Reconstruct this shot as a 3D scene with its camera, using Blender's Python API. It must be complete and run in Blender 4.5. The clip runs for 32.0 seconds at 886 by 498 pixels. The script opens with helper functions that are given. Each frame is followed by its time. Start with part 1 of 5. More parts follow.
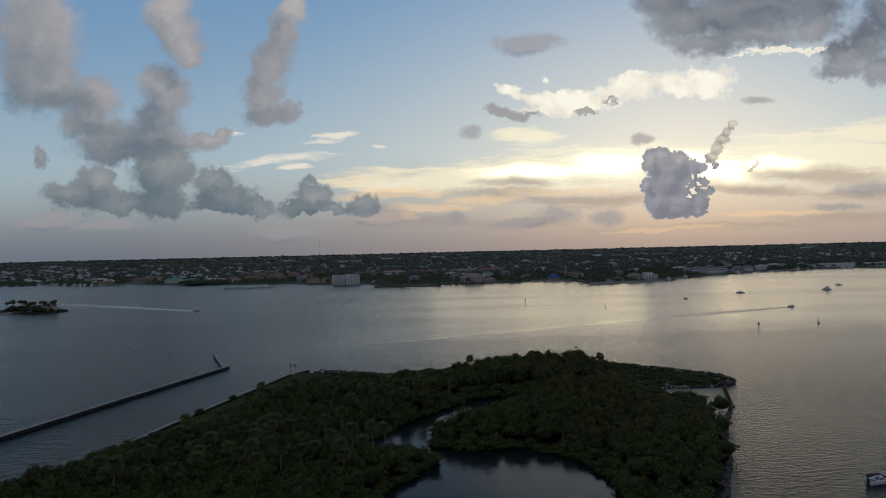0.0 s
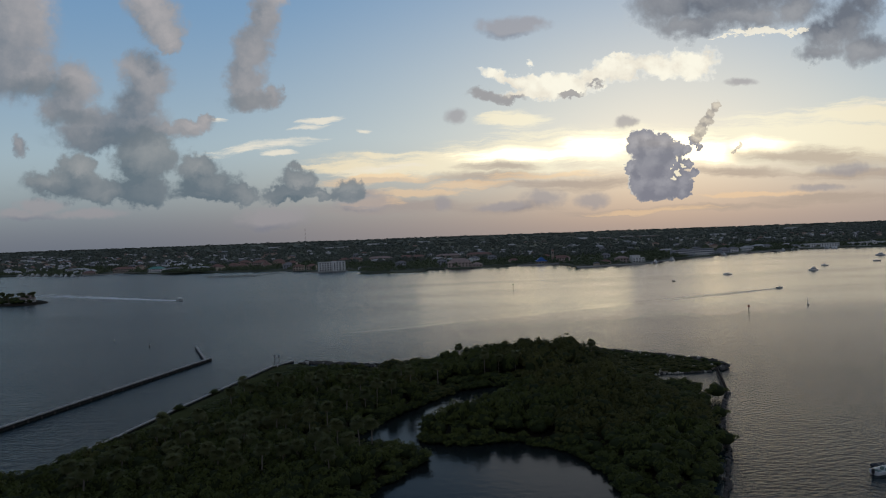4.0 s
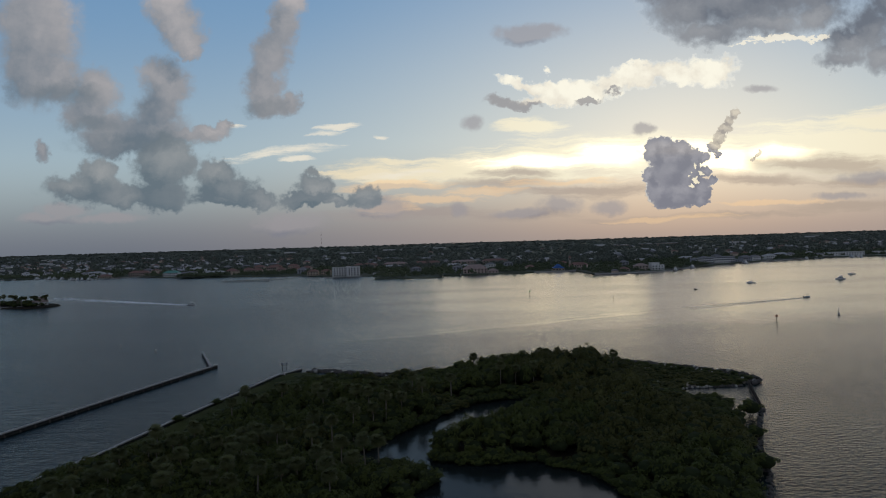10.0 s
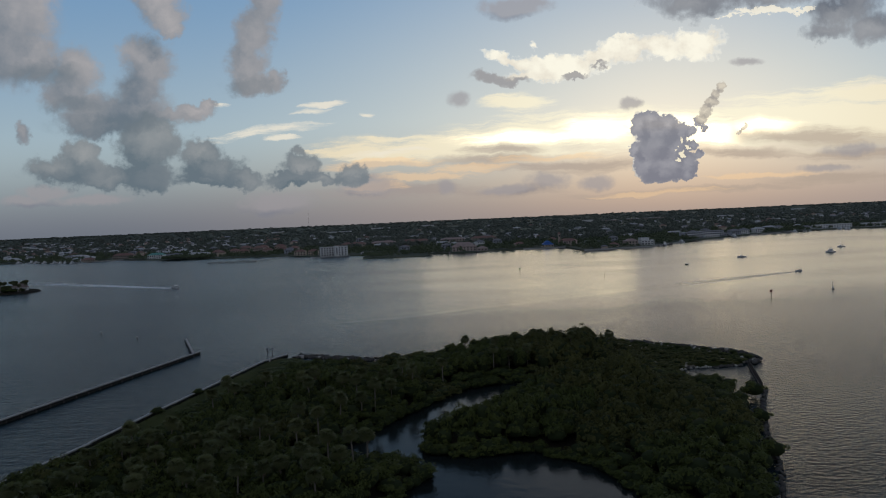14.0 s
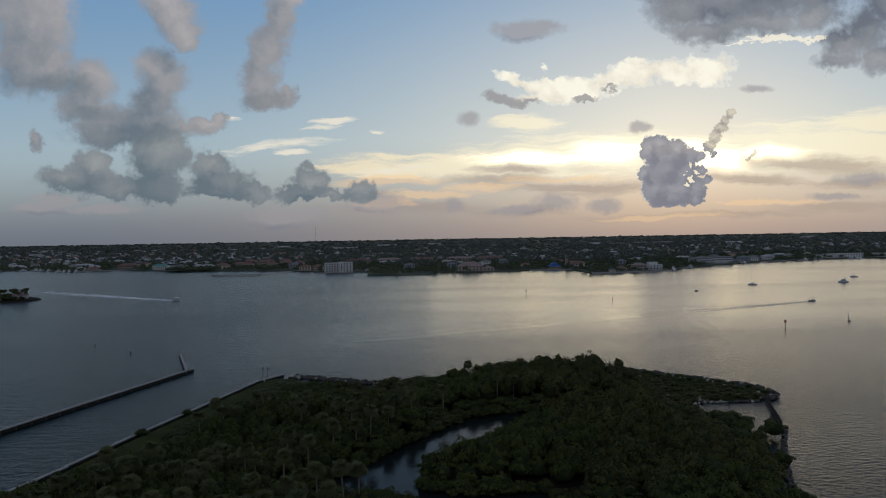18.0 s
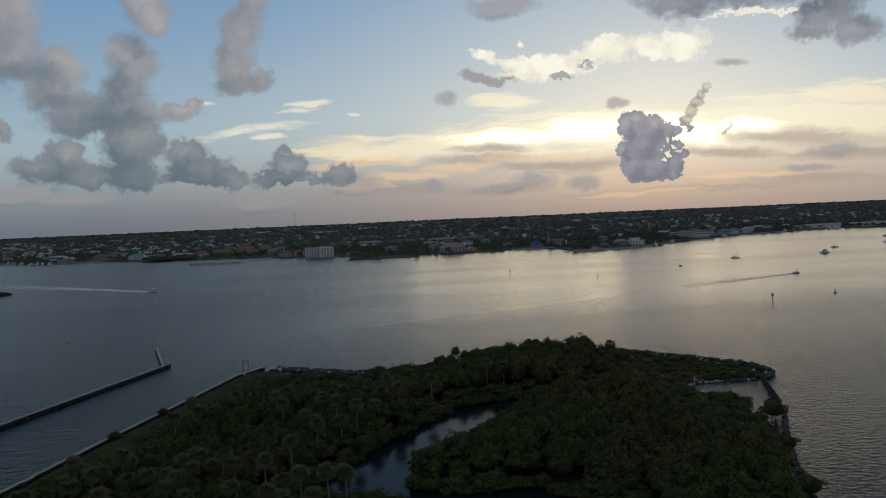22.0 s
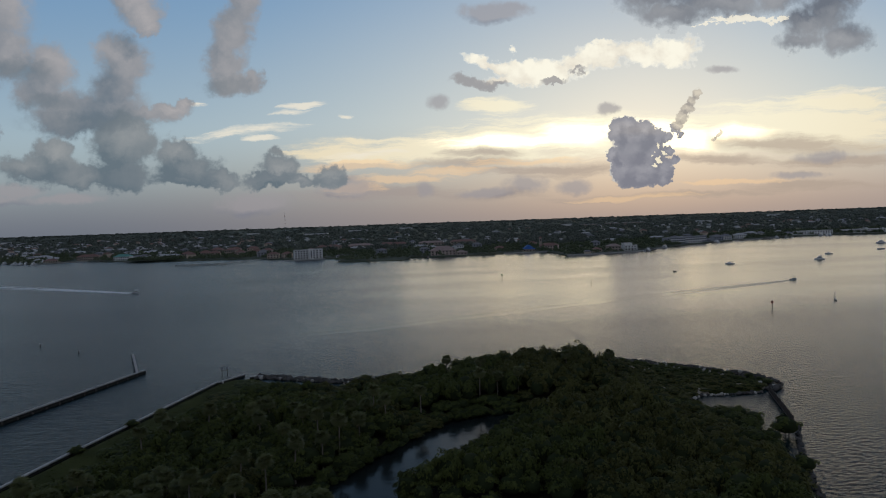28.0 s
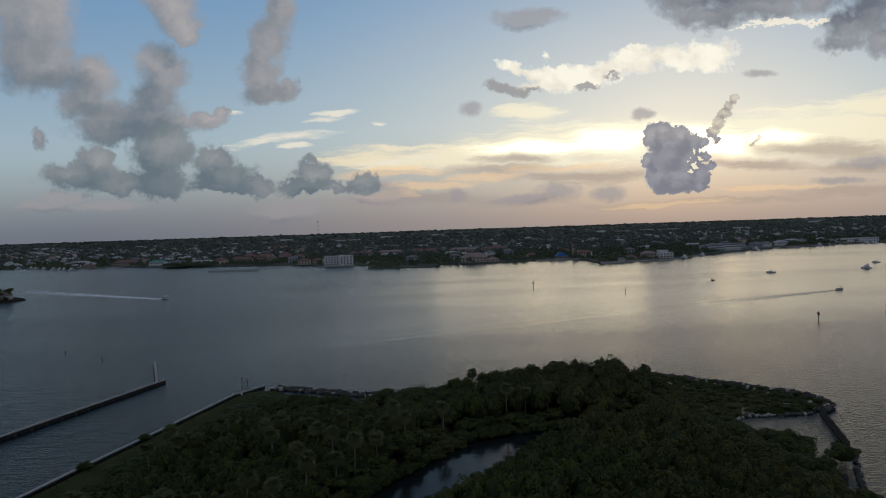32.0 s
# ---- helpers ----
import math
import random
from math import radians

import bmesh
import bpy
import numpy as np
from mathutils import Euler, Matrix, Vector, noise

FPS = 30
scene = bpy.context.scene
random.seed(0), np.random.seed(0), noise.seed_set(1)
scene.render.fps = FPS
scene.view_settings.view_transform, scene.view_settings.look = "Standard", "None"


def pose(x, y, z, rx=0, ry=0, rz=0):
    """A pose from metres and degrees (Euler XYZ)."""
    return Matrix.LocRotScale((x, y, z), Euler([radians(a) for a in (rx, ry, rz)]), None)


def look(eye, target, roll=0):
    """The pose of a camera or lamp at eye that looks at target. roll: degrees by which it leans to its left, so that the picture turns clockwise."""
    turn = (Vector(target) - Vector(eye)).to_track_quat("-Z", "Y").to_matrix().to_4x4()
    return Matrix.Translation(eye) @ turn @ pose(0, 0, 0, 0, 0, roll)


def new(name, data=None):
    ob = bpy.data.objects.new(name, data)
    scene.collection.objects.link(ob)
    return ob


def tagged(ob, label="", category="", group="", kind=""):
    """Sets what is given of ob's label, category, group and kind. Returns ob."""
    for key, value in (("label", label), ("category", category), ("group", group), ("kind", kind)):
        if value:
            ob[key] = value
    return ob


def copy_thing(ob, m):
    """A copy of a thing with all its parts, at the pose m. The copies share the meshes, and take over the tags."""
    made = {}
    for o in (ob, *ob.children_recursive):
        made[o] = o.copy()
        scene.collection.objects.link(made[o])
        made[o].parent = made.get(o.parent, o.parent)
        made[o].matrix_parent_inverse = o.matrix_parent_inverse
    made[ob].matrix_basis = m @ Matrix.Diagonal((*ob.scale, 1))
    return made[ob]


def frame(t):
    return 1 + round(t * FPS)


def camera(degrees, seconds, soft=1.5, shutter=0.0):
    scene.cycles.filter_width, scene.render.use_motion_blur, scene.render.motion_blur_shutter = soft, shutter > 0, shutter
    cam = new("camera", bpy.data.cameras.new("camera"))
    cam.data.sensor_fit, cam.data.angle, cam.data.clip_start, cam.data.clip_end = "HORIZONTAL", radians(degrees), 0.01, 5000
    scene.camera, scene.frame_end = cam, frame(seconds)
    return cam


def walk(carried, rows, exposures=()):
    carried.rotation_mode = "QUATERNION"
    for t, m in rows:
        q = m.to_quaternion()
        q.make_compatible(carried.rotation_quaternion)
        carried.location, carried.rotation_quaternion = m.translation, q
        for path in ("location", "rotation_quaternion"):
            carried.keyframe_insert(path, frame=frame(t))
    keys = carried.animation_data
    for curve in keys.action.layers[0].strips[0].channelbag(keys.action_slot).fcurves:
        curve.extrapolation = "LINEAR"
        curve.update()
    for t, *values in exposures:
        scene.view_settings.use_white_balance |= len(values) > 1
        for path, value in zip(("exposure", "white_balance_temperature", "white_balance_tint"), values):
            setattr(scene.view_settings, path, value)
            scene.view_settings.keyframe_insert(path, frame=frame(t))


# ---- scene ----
cam = camera(66.0, 32.0, soft=1.1)
PATH = [
    (0, -0.00, -0.00, 50.00, 0.000, -0.016, -1.363),
    (0.5, -0.26, 0.40, 49.88, -0.786, -0.318, -1.980),
    (1, -0.48, 1.39, 50.23, -1.372, -1.155, -1.723),
    (1.5, -0.68, 2.26, 50.40, -2.006, -1.974, -2.595),
    (2, -0.63, 3.21, 50.64, -1.610, -2.326, -2.696),
    (2.5, -0.12, 4.01, 50.19, -1.147, -1.033, -0.961),
    (3, -0.56, 4.69, 50.88, -1.160, -2.599, -1.702),
    (3.5, -0.09, 6.18, 50.71, -0.941, -2.047, -2.004),
    (5.5, -0.11, 9.96, 50.44, -1.796, -0.306, -2.301),
    (6, -0.30, 11.08, 50.87, -1.176, -1.640, -2.541),
    (6.5, -0.01, 12.03, 50.43, -0.322, -1.845, -1.510),
    (7, 0.36, 12.72, 50.31, 0.320, -1.495, -2.043),
    (7.5, -0.02, 13.95, 50.30, 0.222, -2.419, -1.757),
    (8, 0.23, 14.69, 50.33, 0.507, -2.138, -2.846),
    (8.5, 0.41, 15.93, 50.10, 0.440, -1.396, -0.267),
    (9, 0.31, 16.90, 49.97, 0.254, -0.536, -0.974),
    (9.5, 0.64, 18.25, 49.84, 0.353, -0.614, -1.034),
    (10, 0.52, 19.07, 49.58, 0.207, -0.753, -1.710),
    (10.5, 0.40, 20.56, 49.97, 0.281, -2.094, -3.015),
    (11, 0.40, 21.88, 49.85, -0.727, -1.867, -1.280),
    (11.5, 0.06, 22.61, 49.86, -1.705, -1.582, -1.202),
    (12, -0.06, 23.60, 49.89, -2.112, -1.715, -1.670),
    (12.5, 0.06, 25.28, 50.03, -1.455, -1.526, -2.567),
    (13, 0.18, 26.33, 49.66, -1.746, 0.133, -1.142),
    (13.5, 0.10, 27.24, 49.78, -1.608, -1.066, -2.799),
    (14, 0.28, 28.26, 50.20, -0.700, -2.682, -2.513),
    (14.5, 0.68, 29.42, 50.11, -0.301, -1.573, -2.264),
    (15, 0.51, 30.38, 50.17, -0.343, -1.210, -1.845),
    (15.5, 0.93, 31.32, 50.29, 0.316, -1.362, -1.460),
    (17.5, 1.04, 35.57, 50.65, 0.705, -1.465, -1.653),
    (18, 0.89, 37.04, 50.54, -0.221, -1.128, -0.973),
    (18.5, 0.75, 38.30, 50.61, -0.747, -0.773, 0.203),
    (19, 0.87, 39.75, 50.42, -0.878, -0.342, -0.297),
    (19.5, 0.50, 40.64, 50.79, -1.717, -1.338, -1.632),
    (20, 0.07, 41.73, 50.77, -2.322, -0.408, -2.242),
    (20.5, 0.29, 42.82, 50.65, -2.167, -0.502, -3.128),
    (21, 0.52, 43.62, 50.16, -2.343, 0.762, -1.538),
    (21.5, 0.22, 44.79, 50.81, -2.520, -1.521, -1.357),
    (22, 0.16, 45.57, 51.10, -1.753, -2.779, -2.548),
    (22.5, 0.82, 46.38, 51.08, -0.818, -2.105, -2.355),
    (23, 1.18, 47.24, 50.34, -0.440, -0.817, -1.249),
    (23.5, 1.42, 47.89, 50.61, 0.078, -0.949, -1.541),
    (24, 1.33, 49.14, 50.54, -0.230, -1.753, -1.463),
    (24.5, 1.40, 49.92, 50.37, -0.093, -1.214, -1.832),
    (26.5, 0.52, 54.07, 50.45, -1.963, -1.996, -0.459),
    (27, 0.30, 55.23, 50.16, -2.758, -1.585, -1.417),
    (27.5, 0.70, 56.43, 50.25, -2.228, -2.165, -2.054),
    (28, 0.37, 57.03, 50.34, -2.543, -2.522, -1.980),
    (28.5, -0.26, 58.36, 50.78, -3.732, -2.890, -1.825),
    (29, -0.34, 59.79, 51.11, -4.024, -3.968, -2.880),
    (29.5, -0.14, 60.69, 49.68, -3.557, -0.249, -0.994),
    (30, 0.75, 61.76, 49.70, -2.311, -0.496, -2.324),
    (30.5, 1.65, 62.90, 49.73, -0.813, -0.311, -2.591),
    (31, 2.12, 63.93, 49.78, -0.340, -0.375, -0.655),
    (31.5, 1.82, 65.11, 49.69, -1.007, -0.027, -1.199),
    (32, 2.64, 66.22, 50.39, 0.144, -1.895, -1.917),
]


def cam_pose(x, y, z, yaw, pitch, roll):
    return pose(x, y, z, 0, 0, yaw) @ pose(0, 0, 0, 90 + pitch, 0, 0) @ pose(0, 0, 0, 0, 0, roll)


walk(cam, [(t, cam_pose(x, y, z, a, b, c)) for t, x, y, z, a, b, c in PATH], exposures=[(0.0, 0.0), (32.0, 0.0)])

# ---- sky, sun ----
SUN_U, SUN_V = 0.343, 0.112          # the sun's place on the plane ahead: right and up over forward
sun_dir = Vector((SUN_U, 1.0, SUN_V)).normalized()
world = bpy.data.worlds.new("sunset_sky")
scene.world = world
world.use_nodes = True
W = world.node_tree
W.nodes.clear()


def wn(kind, **props):
    n = W.nodes.new(kind)
    for k, v in props.items():
        if k == "operation":
            n.operation = v
        elif k == "blend":
            n.blend_type = v
        elif k == "data":
            n.data_type = v
    return n


def wl(a, b):
    W.links.new(a, b)


def put(sock, v):
    if hasattr(v, "is_linked"):
        wl(v, sock)
    else:
        sock.default_value = v


def wm(op, a, b=0.0, c=0.0, clamp=False):
    n = wn("ShaderNodeMath", operation=op)
    n.use_clamp = clamp
    put(n.inputs[0], a), put(n.inputs[1], b), put(n.inputs[2], c)
    return n.outputs[0]


def srgb(r, g, b):
    f = lambda v: (v / 255 / 12.92) if v / 255 <= 0.04045 else ((v / 255 + 0.055) / 1.055) ** 2.4
    return (f(r), f(g), f(b), 1.0)


def wmix(fac, a, b):
    n = wn("ShaderNodeMix", data="RGBA")
    put(n.inputs["Factor"], fac)
    put([s for s in n.inputs if s.name == "A" and s.type == "RGBA"][0], a)
    put([s for s in n.inputs if s.name == "B" and s.type == "RGBA"][0], b)
    return [s for s in n.outputs if s.type == "RGBA"][0]


def wstep(v, lo, hi, to0=0.0, to1=1.0):
    n = wn("ShaderNodeMapRange")
    n.interpolation_type = "SMOOTHSTEP"
    put(n.inputs["Value"], v)
    n.inputs["From Min"].default_value, n.inputs["From Max"].default_value = lo, hi
    n.inputs["To Min"].default_value, n.inputs["To Max"].default_value = to0, to1
    return n.outputs["Result"]


def wnoise(vec, scale, detail=5.0, rough=0.55, stretch=None):
    if stretch:
        m = wn("ShaderNodeMapping")
        wl(vec, m.inputs["Vector"])
        m.inputs["Scale"].default_value = stretch
        vec = m.outputs[0]
    n = wn("ShaderNodeTexNoise")
    wl(vec, n.inputs["Vector"])
    n.inputs["Scale"].default_value, n.inputs["Detail"].default_value, n.inputs["Roughness"].default_value = scale, detail, rough
    return n.outputs["Fac"], n.outputs["Color"]


coord = wn("ShaderNodeTexCoord").outputs["Generated"]
sep = wn("ShaderNodeSeparateXYZ")
wl(coord, sep.inputs[0])
fwd = wm("MAXIMUM", sep.outputs["Y"], 0.12)
su = wm("DIVIDE", sep.outputs["X"], fwd)
sv = wm("DIVIDE", sep.outputs["Z"], fwd)
plane = wn("ShaderNodeCombineXYZ")
wl(su, plane.inputs[0]), wl(sv, plane.inputs[1])
flat = plane.outputs[0]
# a wavering copy of the sky's plane, so that no cloud keeps a smooth outline
_, warp_a = wnoise(flat, 11.0, 6.0, 0.6)
_, warp_b = wnoise(flat, 55.0, 5.0, 0.6)


def warped(base, amount, col):
    s = wn("ShaderNodeVectorMath", operation="SUBTRACT")
    wl(col, s.inputs[0])
    s.inputs[1].default_value = (0.5, 0.5, 0.5)
    k = wn("ShaderNodeVectorMath", operation="MULTIPLY")
    wl(s.outputs[0], k.inputs[0])
    k.inputs[1].default_value = (amount, amount, 0.0)
    a = wn("ShaderNodeVectorMath", operation="ADD")
    wl(base, a.inputs[0]), wl(k.outputs[0], a.inputs[1])
    return a.outputs[0]


_, warp_c = wnoise(flat, 170.0, 3.0, 0.5)
puffy = warped(warped(warped(flat, 0.055, warp_a), 0.026, warp_b), 0.006, warp_c)
wispy = warped(flat, 0.03, warp_a)


def blobs(vec, parts_of):
    """The union of soft ellipses (right, up, half width, half height, lean in degrees) on the sky's plane."""
    total = None
    for u, v, ru, rv, *lean in parts_of:
        m = wn("ShaderNodeMapping")
        m.vector_type = "TEXTURE"
        wl(vec, m.inputs["Vector"])
        m.inputs["Location"].default_value = (u, v, 0.0)
        m.inputs["Rotation"].default_value = (0.0, 0.0, radians(lean[0]) if lean else 0.0)
        m.inputs["Scale"].default_value = (ru * 1.25, rv * 1.25, 1.0)
        g = wn("ShaderNodeTexGradient")
        g.gradient_type = "SPHERICAL"
        wl(m.outputs[0], g.inputs["Vector"])
        total = g.outputs["Fac"] if total is None else wm("SMOOTH_MAX", total, g.outputs["Fac"], 0.08)
    return total


grain, _ = wnoise(flat, 26.0, 7.0, 0.6)
broad, _ = wnoise(flat, 9.0, 4.0, 0.5)
fine, _ = wnoise(flat, 90.0, 5.0, 0.6)
streak, _ = wnoise(flat, 4.0, 6.0, 0.6, (1.0, 7.0, 1.0))
streak_fine, _ = wnoise(wispy, 10.0, 8.0, 0.68, (0.8, 8.0, 1.0))


def rough_edge(field, tex, amount):
    """A field of cloud, frayed by a texture, but only where there is cloud."""
    k = wm("MULTIPLY", wm("SUBTRACT", tex, 0.5), amount)
    return wm("ADD", field, wm("MULTIPLY", k, wstep(field, 0.06, 0.22)))


# clear air
air = wn("ShaderNodeTexSky")
air.sky_type = "NISHITA"
air.sun_disc = False
air.sun_elevation, air.sun_rotation = math.asin(sun_dir.z), math.atan2(sun_dir.x, sun_dir.y)
air.air_density, air.dust_density, air.ozone_density = 1.0, 0.6, 1.2
airk = wn("ShaderNodeMix", data="RGBA")
airk.blend_type = "MULTIPLY"
airk.inputs["Factor"].default_value = 1.0
wl(air.outputs[0], [s for s in airk.inputs if s.name == "A" and s.type == "RGBA"][0])
[s for s in airk.inputs if s.name == "B" and s.type == "RGBA"][0].default_value = (0.10, 0.10, 0.10, 1.0)
sky = [s for s in airk.outputs if s.type == "RGBA"][0]
high = wmix(wstep(sv, 0.05, 0.40), srgb(166, 186, 200), srgb(114, 156, 198))
sky = wmix(0.75, sky, high)
# overhead the evening blue deepens, with broken grey cloud
broken, _ = wnoise(coord, 2.6, 6.0, 0.6)
overhead = wmix(wstep(broken, 0.46, 0.64), srgb(46, 66, 96), srgb(68, 74, 86))
sky = wmix(wstep(sv, 0.34, 0.85), sky, overhead)

# how far a place on the plane lies from the sun, flattened
du = wm("SUBTRACT", su, SUN_U)
dv = wm("SUBTRACT", sv, SUN_V)
near = wm("SQRT", wm("ADD", wm("MULTIPLY", wm("MULTIPLY", du, du), 0.32), wm("MULTIPLY", dv, dv)))
sunward = wstep(near, 0.0, 0.42, 1.0, 0.0)
sky = wmix(wm("MULTIPLY", sunward, 0.36), sky, srgb(238, 236, 220))

# haze over the horizon: mauve away from the sun, peach below it
side = wstep(su, -0.55, 0.45)
haze = wmix(side, srgb(104, 110, 122), srgb(160, 146, 140))
sky = wmix(wstep(sv, -0.02, 0.15, 0.96, 0.0), sky, haze)

# the bright veil of thin cloud right and left of the sun
veil = blobs(wispy, [(0.0623, 0.098, 0.2402, 0.0215, -2), (0.2801, 0.1152, 0.2733, 0.0331), (0.569, 0.1189, 0.2154, 0.0456), (-0.0867, 0.0963, 0.0911, 0.0133, -4), (0.1302, 0.1634, 0.058, 0.0149), (0.6385, 0.1558, 0.0994, 0.0199)])
veil = wstep(rough_edge(veil, streak_fine, 1.7), 0.06, 0.58)
sky = wmix(wm("MULTIPLY", veil, 0.85), sky, wmix(sunward, srgb(234, 215, 180), srgb(255, 248, 220)))
core = rough_edge(blobs(wispy, [(0.2465, 0.1174, 0.0787, 0.0265), (0.4152, 0.1046, 0.058, 0.0282), (0.3393, 0.1209, 0.1077, 0.0215), (0.4834, 0.1118, 0.0787, 0.0166), (0.1375, 0.1108, 0.1242, 0.0149)]), streak_fine, 0.9)
core = wstep(core, 0.02, 1.15)
sky = wmix(wm("MULTIPLY", core, core), sky, (3.9, 3.2, 2.0, 1.0))

# grey streaks that lie low across the glow
low = blobs(wispy, [(0.5685, 0.0953, 0.1574, 0.0182, -4), (0.6366, 0.0671, 0.1242, 0.0133), (0.4656, 0.0743, 0.0911, 0.0099), (0.1121, 0.093, 0.0745, 0.0083), (0.0952, 0.0808, 0.1077, 0.0099), (0.2119, 0.0662, 0.1325, 0.0116), (-0.0383, 0.0417, 0.1408, 0.0133), (0.3796, 0.023, 0.2154, 0.0066), (0.1109, 0.0331, 0.0911, 0.0099), (0.5842, 0.0301, 0.1408, 0.0099)])
low = wstep(rough_edge(low, streak_fine, 1.7), 0.05, 0.85)
sky = wmix(wm("MULTIPLY", low, 0.75), sky, wmix(side, srgb(142, 138, 146), srgb(176, 160, 146)))
ember = blobs(wispy, [(-0.087, 0.0798, 0.0994, 0.0083), (-0.0214, 0.0605, 0.0911, 0.0083), (0.0451, 0.0692, 0.0745, 0.0075), (0.3372, 0.0222, 0.1077, 0.005), (0.1703, 0.0795, 0.0994, 0.0066), (0.4904, 0.0403, 0.0994, 0.005), (-0.0793, 0.0508, 0.0497, 0.0116)])
ember = wstep(rough_edge(ember, streak_fine, 2.4), 0.10, 0.7)
sky = wmix(wm("MULTIPLY", ember, 0.5), sky, srgb(244, 206, 160))

# high white streaks
wisps = blobs(wispy, [(-0.1493, 0.1716, 0.0364, 0.0058, 4), (-0.1676, 0.1604, 0.0298, 0.0041, 4), (-0.0913, 0.1526, 0.0116, 0.0041), (-0.2376, 0.1343, 0.0953, 0.0075, 4), (-0.2133, 0.1232, 0.0282, 0.0041), (-0.306, 0.1781, 0.0199, 0.005), (-0.0702, 0.0961, 0.0745, 0.0066, 4), (0.6473, 0.1666, 0.0663, 0.0041, 5)])
wisps = wstep(rough_edge(wisps, streak_fine, 2.6), 0.10, 0.85)
sky = wmix(wm("MULTIPLY", wisps, 0.8), sky, srgb(238, 230, 212))

# white clouds above the sun
white = blobs(puffy, [(0.1331, 0.2257, 0.0547, 0.0091, -13), (0.1664, 0.2186, 0.0497, 0.0116, -8), (0.1955, 0.2091, 0.0663, 0.0149), (0.2502, 0.2142, 0.0497, 0.0182, 8), (0.2892, 0.2287, 0.0464, 0.0232, 10), (0.3349, 0.2331, 0.0456, 0.0199), (0.3891, 0.2383, 0.0514, 0.0207), (0.1561, 0.2454, 0.0083, 0.0066), (0.2888, 0.2505, 0.0166, 0.0083), (0.1561, 0.2038, 0.0497, 0.0083), (0.4051, 0.2323, 0.0282, 0.0182)])
white_d = rough_edge(rough_edge(white, grain, 1.3), fine, 0.7)
white_m = wstep(white_d, 0.06, 0.55)
white_c = wmix(wstep(wm("ADD", broad, wm("MULTIPLY", wm("SUBTRACT", grain, 0.5), 0.8)), 0.34, 0.62), srgb(232, 224, 208), srgb(255, 250, 232))
white_e = wm("MULTIPLY", wstep(white_d, 0.10, 0.17), wstep(white_d, 0.17, 0.34, 1.0, 0.0))
white_c = wmix(wm("MULTIPLY", white_e, 0.9), white_c, (1.1, 1.08, 0.98, 1.0))
sky = wmix(wm("MULTIPLY", white_m, 0.92), sky, white_c)
shade = blobs(puffy, [(0.0985, 0.2012, 0.0381, 0.0091, -5), (0.1267, 0.1959, 0.0248, 0.0075), (0.2137, 0.198, 0.0215, 0.005), (0.2483, 0.2042, 0.0166, 0.005)])
shade = wstep(rough_edge(shade, grain, 1.4), 0.06, 0.6)
sky = wmix(wm("MULTIPLY", shade, 0.85), sky, srgb(152, 150, 152))


def cumulus(sky, lists, vec, dark, light, edge, amount=0.95, soft=0.16, fray=0.7, toward=(0.02, 0.02), relief=2.2, rim=0.0, rim_col=None, bias=0.35, height=0.0):
    """Heaped clouds, lit from one side: where a step toward the light leaves the cloud it is light, elsewhere grey."""
    field = shadow = None
    aside = wn("ShaderNodeVectorMath", operation="ADD")
    wl(vec, aside.inputs[0])
    aside.inputs[1].default_value = (*toward, 0.0)
    for some in lists:
        b, c = blobs(vec, some), blobs(aside.outputs[0], some)
        field = b if field is None else wm("MAXIMUM", field, b)
        shadow = c if shadow is None else wm("MAXIMUM", shadow, c)
    d = rough_edge(field, grain, fray)
    d = rough_edge(d, fine, fray * 0.35)
    mask = wstep(d, 0.08, 0.08 + soft)
    lit = wm("ADD", wm("MULTIPLY", wm("SUBTRACT", field, shadow), relief), wm("MULTIPLY", wm("SUBTRACT", grain, 0.5), 0.5))
    lit = wm("ADD", lit, wm("MULTIPLY", wm("SUBTRACT", broad, 0.5), 1.3))
    lit = wm("ADD", lit, wm("MULTIPLY", wm("SUBTRACT", fine, 0.5), 0.22))
    lit = wm("ADD", lit, wm("MULTIPLY", sv, height))
    col = wmix(wm("ADD", lit, bias, clamp=True), dark, light)
    col = wmix(wm("MULTIPLY", wstep(d, 0.10, 0.34, 1.0, 0.0), 0.45), col, edge)
    if rim:
        r = wm("MULTIPLY", wstep(d, 0.06, 0.12), wstep(d, 0.13, 0.24, 1.0, 0.0))
        r = wm("MULTIPLY", r, wstep(wm("ADD", wm("SUBTRACT", field, shadow), wm("MULTIPLY", wm("SUBTRACT", grain, 0.5), 0.5)), 0.0, 0.2))
        col = wmix(wm("MULTIPLY", r, rim), col, rim_col)
    return wmix(wm("MULTIPLY", mask, amount), sky, col)


